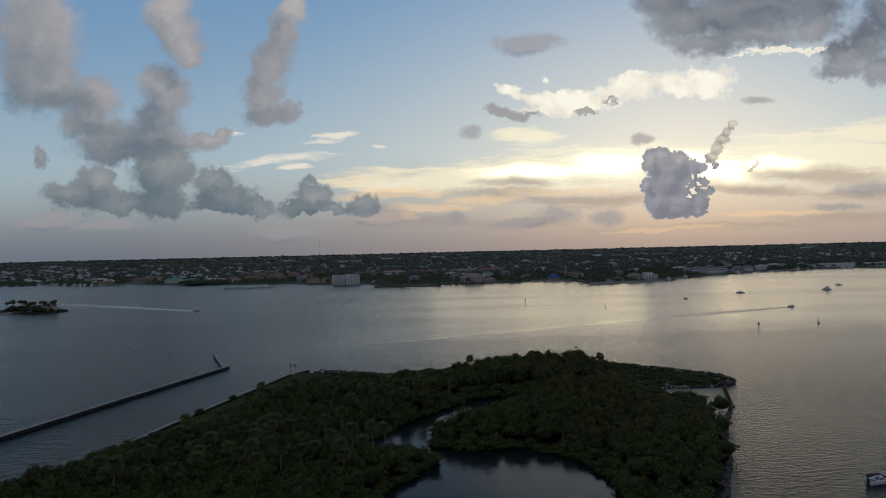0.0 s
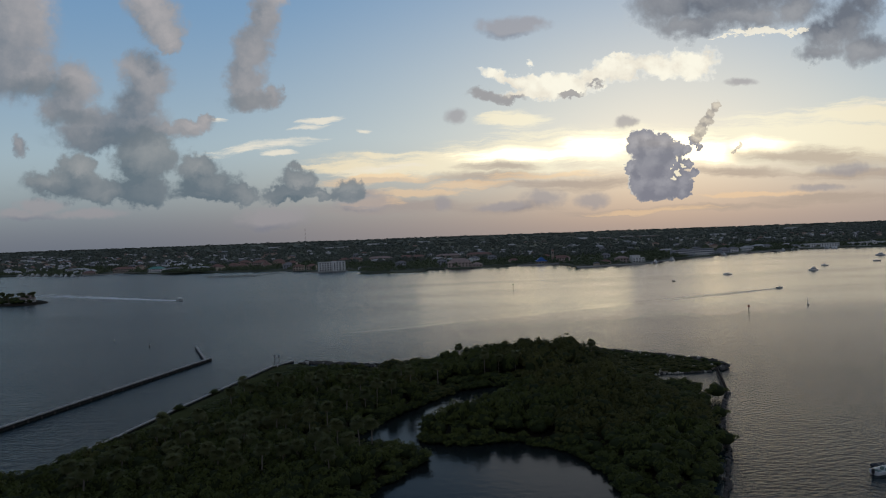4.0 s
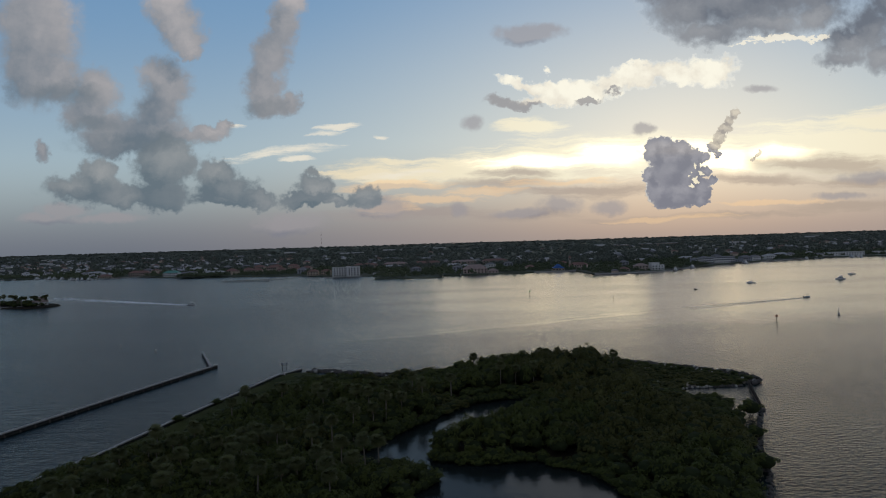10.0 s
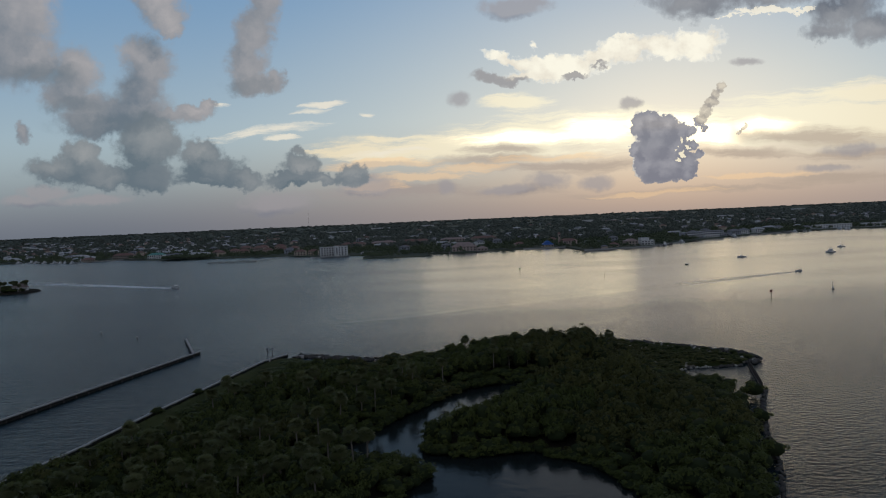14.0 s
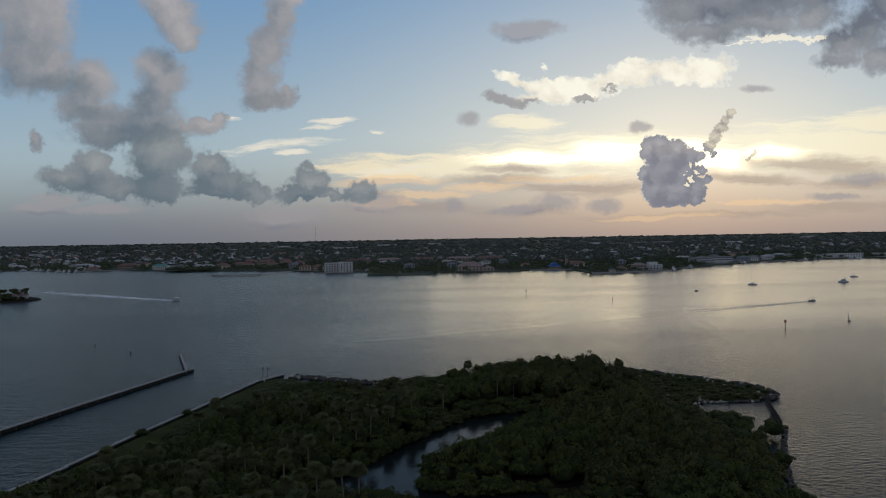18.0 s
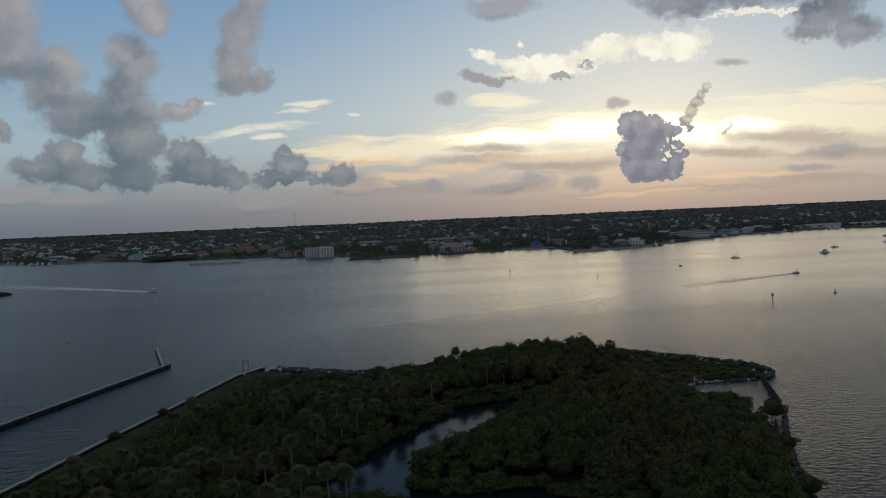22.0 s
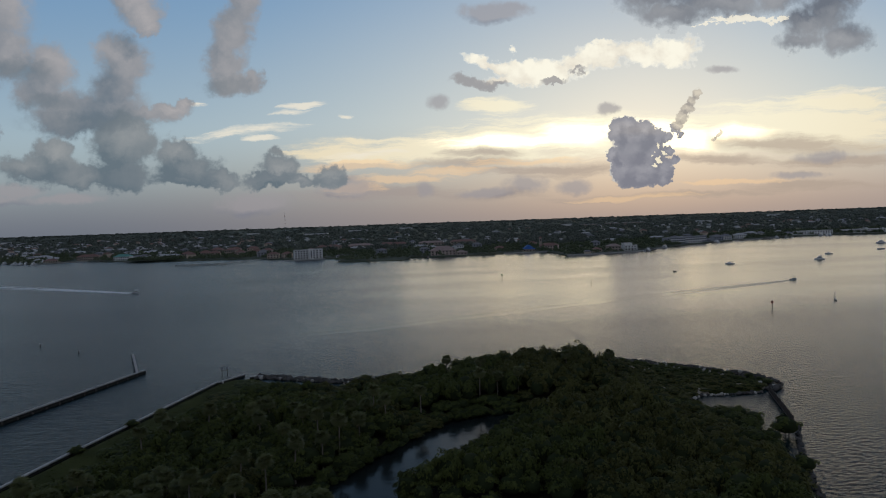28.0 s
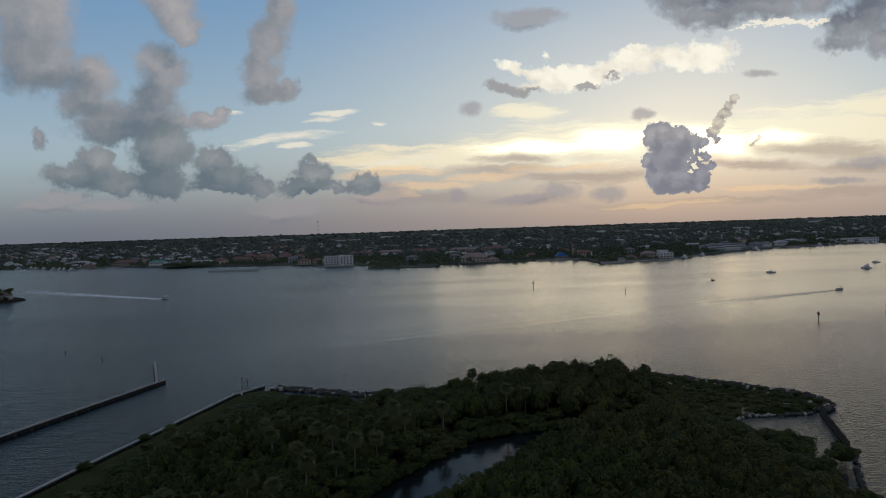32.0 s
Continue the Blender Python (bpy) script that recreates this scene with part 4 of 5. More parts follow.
# shrubs on the grass strip and in the shallows beyond the pile row
bush_data = crown_data(99, 12, 34, 0.11, 0.8)
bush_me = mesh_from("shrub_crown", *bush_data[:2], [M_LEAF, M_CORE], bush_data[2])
for nm, x, y, r, h, lab in (("shrub", -76.6, 212, 1.9, 2.2, "round dark shrub beside the concrete seawall"), ("shrub", -72.4, 232, 1.8, 2.0, "round dark shrub beside the concrete seawall"),
                            ("shrub", -82.6, 183.5, 0.9, 1.0, "small dark shrub on the grassy wall edge"),
                            ("mangrove_clump", 81.2, 202.0, 3.3, 4.6, "rounded mangrove clump standing in shallow water"),
                            ("mangrove_clump", 73.0, 181.0, 2.6, 3.6, "rounded mangrove clump standing in shallow water"),
                            ("mangrove_clump", 65.0, 159.5, 3.0, 4.0, "rounded mangrove clump among shoreline rubble")):
    sh = thing(nm, lab, "shrub", pose(x, y, 0.2))
    bm = B()
    for q in range(5):
        a = q * 1.25
        rod(bm, (0.3 * math.cos(a), 0.3 * math.sin(a), -0.6), (0.5 * r * math.cos(a), 0.5 * r * math.sin(a), h * 0.5), 0.07, 0.03, 6)
    part("stems", bm, M_BARK, sh)
    o = new("foliage", bush_me)
    o.parent = sh
    o.scale = (r, r, h / 1.6)

# grass tufts along the seawall strip
gv = []
while len(gv) < 2600:
    x, y = rng.uniform(-100, -50), rng.uniform(130, 284)
    if land_depth(x, y) > 0.8 and 1.0 < dist_line(WALL, x, y) < 11:
        gv.append((x, y, 0.72))
gv = np.array(gv)
nn = rng.normal(size=(len(gv), 3)) * [1, 1, 0.2]
nn /= np.linalg.norm(nn, axis=1, keepdims=True)
lv, lq = leaves(gv, nn, 0.16, rng)
tagged(new("grass_tufts", mesh_from("grass_tufts", lv, lq, [M_GRASS])), "rough tufts of dull green grass", "grass", kind="stuff")

# ---- woods of the mainland ----
def scatter(name, label, n, place, size, clumps, per, leaf, seed, tall=(0.7, 1.15), leaf_mat=None, lift=0.0):
    r = np.random.default_rng(seed)
    kinds = [crown_data(seed + k, clumps, per, leaf, 0.75, 1) for k in range(4)]
    vs, qs, ms, count = [], [], [], 0
    for i in range(n):
        spot = place(r)
        if spot is None:
            continue
        x, y = spot
        rad = r.uniform(*size)
        v, q, mi = kinds[i % 4]
        hgt = rad * r.uniform(*tall)
        vs.append(v * [rad, rad, hgt] + [x, y, 1.0 + lift + max(0.0, (y - 1500) * 0.0019) * (1 if y < 4200 else 1.0) + max(0.0, (y - 4200) * 0.0205) + 0.15 * hgt])
        qs.append(q + count), ms.append(mi)
        count += len(v)
    ob = new(name, mesh_from(name, np.concatenate(vs), np.concatenate(qs), [leaf_mat or M_FAR_LEAF_HAZED, leaf_mat or M_FAR_LEAF_HAZED], np.concatenate(ms)))
    return tagged(ob, label, "woods", kind="stuff")


CLEAR = []          # plots kept free of trees: x, y, half width, half depth


def free_plot(x, y, grow=0.0):
    return all(abs(x - a) > w + grow or abs(y - b) > d + grow for a, b, w, d in CLEAR)


# ---- buildings of the mainland ----
def hip_roof(bm, w, d, z, rise, over=0.6, ridge=0.5):
    w2, d2 = w / 2 + over, d / 2 + over
    if w >= d:
        rx, ry = max(w2 - d2, w2 * (1 - ridge) * 0.2), 0.0
    else:
        rx, ry = 0.0, max(d2 - w2, d2 * 0.1)
    base = [bm.verts.new((x, y, z)) for x, y in ((-w2, -d2), (w2, -d2), (w2, d2), (-w2, d2))]
    low = [bm.verts.new((v.co.x, v.co.y, z - 0.25)) for v in base]
    t1, t2 = bm.verts.new((-rx, -ry, z + rise)), bm.verts.new((rx, ry, z + rise))
    if w >= d:
        faces = ((base[0], base[1], t2, t1), (base[1], base[2], t2), (base[2], base[3], t1, t2), (base[3], base[0], t1))
    else:
        faces = ((base[0], base[1], t1), (base[1], base[2], t2, t1), (base[2], base[3], t2), (base[3], base[0], t1, t2))
    for f in faces:
        bm.faces.new(f)
    for i in range(4):
        bm.faces.new((low[i], low[(i + 1) % 4], base[(i + 1) % 4], base[i]))
    bm.faces.new(low[::-1])
    return bm


def building(name, lab, cat, x, y, rot, w, d, storeys, wall, roof, roof_mat, rise=2.6, cols=None, balcony=False, z=1.1, group="", sh=3.1, clear=9):
    """A house or block: walls, roof, and a window in every bay of each storey on its two long sides."""
    b = thing(name, lab, cat, pose(x, y, z, 0, 0, rot), group=group)
    H = storeys * sh
    part("wall", box(B(), 0, 0, 0, w, d, H), wall, b)
    if roof == "hip":
        part("roof", hip_roof(B(), w, d, H + 0.27, rise), roof_mat, b)
    else:
        part("roof", box(B(), 0, 0, H, w + 0.5, d + 0.5, 0.35), roof_mat, b)
        part("parapet", box(B(), 0, -d / 2 - 0.05, H + 0.352, w + 0.5, 0.3, 0.6), wall, b)
    n = cols or max(2, int(w / 3.6))
    ww = min(2.0, w / n * 0.55)
    for s in range(storeys):
        for i in range(n):
            cx = (i + 0.5) * w / n - w / 2
            win = part("window", box(B(), cx, -d / 2 - 0.02, s * sh + 0.75, ww, 0.10, 1.6), M_GLASS, b)
            part("window_sill", box(B(), cx, -d / 2 - 0.10, s * sh + 0.62, ww + 0.3, 0.24, 0.12), wall, win)
        if balcony and s:
            bal = part("balcony", box(B(), 0, -d / 2 - 0.75, s * sh - 0.1, w * 0.94, 1.5, 0.2), M_WHITE, b)
            part("railing", box(B(), 0, -d / 2 - 1.46, s * sh + 0.102, w * 0.94, 0.08, 0.95), M_WHITE, bal)
    CLEAR.append((x, y - clear * 0.9, w / 2 + 1, d / 2 + clear))
    return b


# white apartment block on the water: two wings and a stair tower between them
apt = building("apartment_building", "white four-storey apartment block with balconies on the water", "apartment block", -156, 1018, 17, 19, 12, 4, M_WHITE, "flat", M_WROOF, cols=5, balcony=True)
t2 = part("stair_tower", box(B(), 12.3, -8, 0, 5.6, 13, 13.9), M_WHITE, apt, "plain white stair tower")
part("tower_window", box(B(), 12.3, -14.55, 2.0, 1.2, 0.1, 9.5), M_GLASS, t2)
w2 = part("wing", box(B(), 22.6, 3, 0, 15, 12, 12.9), M_WHITE, apt)
for s in range(4):
    for i in range(3):
        part("window", box(B(), 17.6 + i * 4.6, -3.05, s * 3.1 + 0.8, 2.2, 0.1, 1.6), M_GLASS, w2)
part("wing_roof", box(B(), 22.6, 3, 12.902, 15.6, 12.6, 0.35), M_WROOF, apt)
part("seawall", box(B(), 0, -15, -1.6, 52, 2.0, 1.7), M_CONC, apt)
CLEAR.append((-142, 1000, 26, 30))
building("boathouse", "low white boathouse beside the apartment block", "house", -100, 1018, 0, 13, 8, 1, M_WHITE, "hip", M_SLATE, 1.8)

# terracotta estate behind the mangrove point
for i, (x, y, w, st) in enumerate(((-372, 1206, 16, 2), (-348, 1222, 18, 2), (-326, 1200, 17, 2), (-304, 1216, 18, 3), (-284, 1196, 16, 2), (-262, 1212, 18, 2), (-338, 1258, 20, 3), (-308, 1262, 18, 3), (-276, 1256, 20, 3), (-248, 1240, 16, 2))):
    building("villa", "tan two- or three-storey villa with terracotta hip roof", "house", x, y, (-8, 5, 12)[i % 3], w, 12, st, (M_TAN, M_PEACH, M_CREAM)[i % 3], "hip", M_TERRA, 3.6, group="terracotta estate", clear=2)
for x, w in ((-204, 17), (-184, 15)):
    building("villa", "tan two-storey villa with terracotta hip roof", "house", x, 1068, 3, w, 11, 2, M_CREAM, "hip", M_TERRA, 2.8, group="terracotta estate")
for i, (x, y, w) in enumerate(((-150, 1300, 44), (-95, 1310, 46), (-35, 1325, 52), (35, 1320, 46), (95, 1335, 48))):
    building("townhouse_row", "long low terraced row with brown tile roof", "house", x, y, 2, w, 14, 2, M_TAN, "hip", (M_TERRA, M_TAUPE)[i % 2], 3.2, cols=8, group="brown roofed terraces", clear=14)

# large peach house, blue pavilion, white houses
building("mansion", "large peach waterfront house with broad taupe roof", "house", 42, 992, 0, 34, 18, 2, M_PEACH, "hip", M_TAUPE, 6.0, cols=7)
building("garage_wing", "low peach wing with taupe roof", "house", 67, 984, 0, 14, 12, 1, M_PEACH, "hip", M_TAUPE, 3.0)
pav = building("pavilion", "open pavilion with bright blue metal roof", "pavilion", 162, 1004, 0, 17, 11, 1, M_CREAM, "hip", M_BLUE, 3.6)
part("upper_roof", hip_roof(B(), 9, 6, 6.2, 2.6, 0.4), M_BLUE, pav, "raised blue roof lantern")
building("house", "white waterfront house with terracotta roof", "house", 196, 1026, -20, 26, 12, 2, M_PEACH, "hip", M_TERRA, 3.4)
tw = thing("bell_tower", "slender pale tower above a terracotta roofed house", "tower", pose(190, 1062, 1.1))
part("shaft", box(B(), 0, 0, 0, 3.2, 3.2, 16, 0, 0.1), M_TAN, tw)
part("roof", hip_roof(B(), 3.2, 3.2, 16.27, 2.6, 0.5), M_TERRA, tw)
part("opening", box(B(), 0, -1.62, 11.8, 1.6, 0.06, 2.8), M_GLASS, tw)
mod = building("modern_house", "white modern waterfront house with tall columns", "house", 283, 938, 8, 17, 12, 2, M_WHITE, "flat", M_WROOF, cols=4, balcony=True)
part("upper_storey", box(B(), -2, 1, 6.552, 11, 9, 3.0), M_WHITE, mod)
part("upper_roof", box(B(), -2, 1, 9.554, 12, 10, 0.3), M_WROOF, mod)
for i in range(4):
    part("column", rod(B(), (4 + i * 1.6, -7.6, 0), (4 + i * 1.6, -7.6, 6.2), 0.25, seg=10), M_WHITE, mod)
building("house", "brown waterfront house with tile roof", "house", 262, 936, 4, 17, 11, 2, M_TAN, "hip", M_TAUPE, 3.0)
building("house", "small cream house with tile roof", "house", 238, 930, 0, 12, 9, 1, M_CREAM, "hip", M_TERRA, 2.4)
# harbour mole with a lit pavilion
mole = thing("harbour_wall", "pale concrete harbour wall with a small shelter", "harbour wall", pose(205, 884, 0), kind="structure")
part("wall", box(B(), 0, 0, -1, 34, 3.0, 2.6, 12), M_CONC, mole)
part("shelter_wall", box(B(), 10, 3, 1.602, 8, 4, 2.6), M_CREAM, mole)
part("shelter_roof", hip_roof(B(), 8, 4, 4.45, 1.6), M_SLATE, mole).location = (10, 3, 0)

# grey apartment block in two wings
building("apartment_building", "grey three-storey apartment block with pale roof", "apartment block", 391, 1062, 12, 30, 15, 3, M_GREYW, "flat", M_WROOF, cols=8, balcony=True)
building("apartment_building", "grey three-storey apartment block with pale roof", "apartment block", 432, 1092, 12, 40, 15, 3, M_GREYW, "flat", M_WROOF, cols=10, balcony=True)
building("garage_block", "low pale carport building by the shore", "building", 428, 1076, 12, 24, 6, 1, M_WHITE, "flat", M_WROOF)
# marina sheds
building("marina_shed", "long white marina shed with flat roof", "shed", 704, 1226, 12, 66, 20, 2, M_WHITE, "flat", M_WROOF, cols=12)
building("marina_shed", "long white boat storage shed with dark bays", "shed", 796, 1220, 2, 80, 22, 2, M_WHITE, "flat", M_WROOF, cols=14)
building("house", "pale blue-grey waterfront house", "house", 482, 1118, 20, 18, 11, 2, M_GREYW, "hip", M_SLATE, 3.2)
building("house", "white waterfront house with grey roof", "house", 505, 1136, 20, 16, 11, 2, M_WHITE, "hip", M_SLATE, 3.0)
building("house", "grey waterfront house with shingle roof", "house", 455, 1100, 20, 16, 10, 1, M_GREYW, "hip", M_SLATE, 3.0)
building("house", "white waterfront house with pale roof", "house", 540, 1160, 20, 20, 12, 2, M_WHITE, "hip", M_WROOF, 3.0)
# north-western houses
building("house", "terracotta roofed waterfront house with tan walls", "house", -546, 1236, 0, 36, 14, 2, M_TAN, "hip", M_TERRA, 3.6)
building("house", "waterfront house with sea-green metal roof", "house", -470, 1188, -6, 26, 13, 2, M_WHITE, "hip", M_TEAL, 3.6)
building("house", "cream waterfront house with terracotta roof", "house", -590, 1200, 6, 22, 12, 1, M_CREAM, "hip", M_TERRA, 3.0)

# houses farther back among the trees: a few shapes, copied
hr = random.Random(5)
kinds = []
for k, (w, d, st, wm_, rf, rm, rise) in enumerate(((13, 9, 1, M_WHITE, "hip", M_WROOF, 2.4), (15, 10, 1, M_CREAM, "hip", M_TERRA, 2.8), (13, 9, 2, M_WHITE, "hip", M_SLATE, 2.6), (22, 10, 1, M_WHITE, "hip", M_WROOF, 2.2), (14, 10, 2, M_GREYW, "hip", M_SLATE, 2.4))):
    kinds.append(((w, d), building("suburban_house", ("white bungalow with pale roof among trees", "cream bungalow with terracotta roof among trees", "white two-storey house with grey roof among trees", "long low white house with pale roof among trees", "grey two-storey house with shingle roof among trees")[k], "house", -660 + 60 * k, 1330 + 30 * k, hr.uniform(-15, 15), w, d, st, wm_, rf, rm, rise, cols=3, group="houses of the mainland")))
placed = 0
while placed < 170:
    y = 1060 + 1700 * hr.random() ** 1.3
    x = hr.uniform(-0.72, 0.72) * y
    if y < shore_y(x) + 26 or not free_plot(x, y, 14):
        continue
    (w, d), proto = kinds[hr.randrange(5)]
    copy_thing(proto, pose(x, y, 1.3 + (y - 1000) * 0.0006, 0, 0, hr.uniform(-25, 25)))
    front = hr.choice((6, 20))
    CLEAR.append((x, y - front, w / 2, d / 2 + front))
    placed += 1
# large pale roofs near the horizon
for i in range(12):
    y = 2500 + 1500 * hr.random() if i < 9 else 2080 + 60 * i
    x = hr.uniform(-0.68, 0.68) * y if i < 9 else 640 + 90 * (i - 9) + 0.25 * (y - 2500)
    wh = thing("warehouse", "long white warehouse roof near the horizon", "warehouse", pose(x, y, 6.0, 0, 0, hr.uniform(-6, 6)), group="warehouses near the horizon")
    L = hr.uniform(40, 95)
    part("wall", box(B(), 0, 0, -4, L, 40, 9.5), M_TAN if i >= 9 else M_WHITE, wh)
    part("roof", box(B(), 0, 0, 5.502, L + 1, 41, 0.5), M_WROOF, wh)
    CLEAR.append((x, y - 60, L / 2, 90))


# small pale houses farther off, walls and roof only
far_kinds = []
for k, (w, d, h, wall, roof, lab) in enumerate(((15, 10, 3.4, M_WHITE, M_WROOF, "small white house with pale roof among far trees"), (18, 11, 3.6, M_WHITE, M_SLATE, "small white house with grey roof among far trees"),
                                                (14, 10, 5.6, M_CREAM, M_TERRA, "small cream house with tile roof among far trees"), (26, 11, 3.6, M_GREYW, M_WROOF, "long grey house with pale roof among far trees"))):
    fh = thing("far_house", lab, "house", pose(-900 + 22 * k, 1480 + 40 * k, 1.6), group="far houses of the mainland")
    part("wall", box(B(), 0, 0, -1, w, d, h + 1), wall, fh)
    part("roof", hip_roof(B(), w, d, h + 0.27, 2.2), roof, fh)
    far_kinds.append((fh, w, d))
    CLEAR.append((-900 + 22 * k, 1480 + 40 * k - 26, w / 2, d / 2 + 30))
placed = 0
while placed < 280:
    y = 1130 + 1900 * hr.random() ** 1.2
    x = (hr.uniform(-0.70, -0.22) if placed % 5 < 2 else hr.uniform(-0.70, 0.72)) * y
    if y < shore_y(x) + 40 or not free_plot(x, y, 8) or (-0.22 < x / y < 0.3 and hr.random() < 0.7):
        continue
    fh, w, d = far_kinds[(0, 1, 0, 2, 3)[hr.randrange(5)]]
    copy_thing(fh, pose(x, y, 1.6 + max(0.0, (y - 1500) * 0.0016), 0, 0, hr.uniform(-30, 30)))
    front = hr.choice((4, 10, 26))
    CLEAR.append((x, y - front, w / 2, d / 2 + front))
    placed += 1


def front_wood(r):
    x = r.uniform(-900, 950)
    y = shore_y(x) + 1.5 + 265 * r.uniform() ** 1.3
    return (x, y) if abs(x) < 0.75 * y + 30 and free_plot(x, y, 3) and noise.noise((x * 0.012, y * 0.02, 2)) > -0.28 else None


def point_wood(r):
    a, k = r.uniform(0, 6.283), math.sqrt(r.uniform())
    return (-395 + 42 * k * math.cos(a), 1128 + 22 * k * math.sin(a))


def mid_wood(r):
    y = 1180 + 1500 * r.uniform() ** 1.4
    x = r.uniform(-0.78, 0.78) * y
    return (x, y) if y > shore_y(x) + 200 and free_plot(x, y, 6) and noise.noise((x * 0.006, y * 0.012, 4)) > -0.3 else None


def far_wood(r):
    y = 2400 + 2500 * r.uniform()
    return (r.uniform(-0.78, 0.78) * y, y)


scatter("shore_woods", "dark green trees along the far shore between houses", 4600, front_wood, (2.6, 5.4), 7, 8, 0.24, 301)
scatter("shore_mangroves", "low dark mangrove mound on the far shore", 130, point_wood, (3.5, 5.5), 9, 9, 0.20, 341, (0.7, 1.0))
scatter("suburb_woods", "dark green suburban trees receding to the horizon", 6000, mid_wood, (4.0, 7.5), 6, 5, 0.34, 311, leaf_mat=M_DISTANT_HAZED)
scatter("horizon_woods", "hazy dark tree belt along the flat horizon", 4200, far_wood, (9.0, 18.0), 5, 4, 0.42, 321, (0.22, 0.40), M_DISTANT_HAZED)


def belt_wood(r):
    y = r.uniform(4650, 4930)
    return (r.uniform(-0.74, 0.74) * y, y)


scatter("horizon_belt", "unbroken dark tree line closing the flat horizon", 2200, belt_wood, (9.0, 17.0), 5, 4, 0.40, 331, (0.16, 0.26), M_DISTANT_HAZED)

# ---- rocks, piles and marks round the island ----
def rock_mesh(seed):
    r = random.Random(seed)
    bm = B()
    bmesh.ops.create_icosphere(bm, subdivisions=1, radius=1.0)
    for v in bm.verts:
        v.co *= 0.75 + 0.5 * r.random()
        v.co.z *= 0.7
    o = part("rock_shape", bm, M_ROCK, None)
    me = o.data
    bpy.data.objects.remove(o)
    pale = me.copy()
    pale.materials.clear()
    pale.materials.append(M_ROCK_PALE)
    return me, pale


ROCKS = [rock_mesh(s) for s in range(6)]


def rock_line(name, label, pts, step, size, spread, z, pale=0.15, seed=0, rows=1):
    r = random.Random(seed)
    th = thing(name, label, "rocks", kind="structure")
    for row in range(rows):
        for x, y, a in along(pts, step):
            h = radians(a)
            off = (row - (rows - 1) / 2) * spread * 1.5 + r.uniform(-spread, spread) * 0.5
            s = r.uniform(*size)
            o = new("rock", ROCKS[r.randrange(6)][1 if r.random() < pale else 0])
            o.parent = th
            o.matrix_basis = pose(x - math.sin(h) * off, y + math.cos(h) * off, z + r.uniform(-0.1, 0.2) + (0.25 if rows > 1 and row == 1 else 0), r.uniform(0, 40), r.uniform(0, 40), r.uniform(0, 360)) @ Matrix.Diagonal((s, s, s, 1))
    return th


rock_line("rock_breakwater", "low grey rock breakwater sheltering a strip of water", [(-52, 283), (-42, 279), (-31, 274), (-23, 271), (-8, 274)], 1.0, (0.5, 1.0), 1.1, 0.25, 0.06, 1, 2)
rock_line("rock_revetment", "grey limestone boulders along the island's exposed point", [(20, 280), (50, 289), (66, 287.5), (78, 277), (89, 266), (99, 256), (102.6, 249), (101.5, 243), (97, 238.5)], 1.05, (0.5, 1.05), 1.1, 0.35, 0.12, 2, 2)
rock_line("shore_rocks", "small pale rocks edging the sheltered bay", [(94, 237), (83, 236), (77.5, 237), (72, 232)], 0.9, (0.35, 0.75), 0.9, 0.2, 0.45, 3)
rock_line("rubble_line", "broken dark rubble line in the shallows", [(87.5, 209), (83.4, 201), (77.7, 189.7), (71.6, 176), (67.4, 164), (62.6, 151.5), (56.8, 139.3), (51.6, 128), (46, 114)], 0.75, (0.3, 0.7), 0.9, 0.05, 0.0, 4)
rock_line("scattered_stones", "pale stones scattered over the sandy point", [(74, 276), (82, 268), (91, 259), (95, 250), (97, 244)], 1.6, (0.3, 0.75), 2.2, 0.75, 0.6, 5)

# mud shelf under the rubble
bm = B()
ml = [(87.5, 209), (83.4, 201), (77.7, 189.7), (71.6, 176), (67.4, 164), (62.6, 151.5), (56.8, 139.3), (51.6, 128), (46, 114)]
lv = [(bm.verts.new((x + 0.9, y - 0.3, -0.3)), bm.verts.new((x + 0.2, y, 0.02 + 0.22 * noise.noise((x * 0.4, y * 0.4, 0)))), bm.verts.new((x - 0.9, y + 0.3, -0.3))) for x, y, _ in along(ml, 1.5)]
for a, b in zip(lv, lv[1:]):
    bm.faces.new((a[0], b[0], b[1], a[1])), bm.faces.new((a[1], b[1], b[2], a[2]))
tagged(part("ground_shoal", bm, M_SOIL, None), "dark muddy shoal just breaking the water", "ground", kind="structure")

piles = thing("timber_pile_row", "row of dark timber piles closing the small bay", "pile row", kind="structure")
n = 17
pm = part("pile", rod(B(), (0, 0, -1.5), (0, 0, 1.75), 0.27, 0.24, 9), M_PILE, piles).data
bpy.data.objects.remove(bpy.data.objects["pile"])
for i in range(n):
    k = i / (n - 1)
    o = new("pile", pm)
    o.parent = piles
    o.matrix_basis = pose(96.4 - 8.7 * k, 237.4 - 26.6 * k, 0.12 * ((i * 7) % 3 - 1), 2 * ((i * 5) % 3 - 1), 1.5 * ((i * 3) % 3 - 1), 0)
for s in (-1, 1):
    part("waler", rod(B(), (96.4 + 0.28 * s, 237.4 - 0.09 * s, 0.22), (87.7 + 0.28 * s, 210.8 - 0.09 * s, 0.22), 0.08, seg=6), M_PILE, piles)


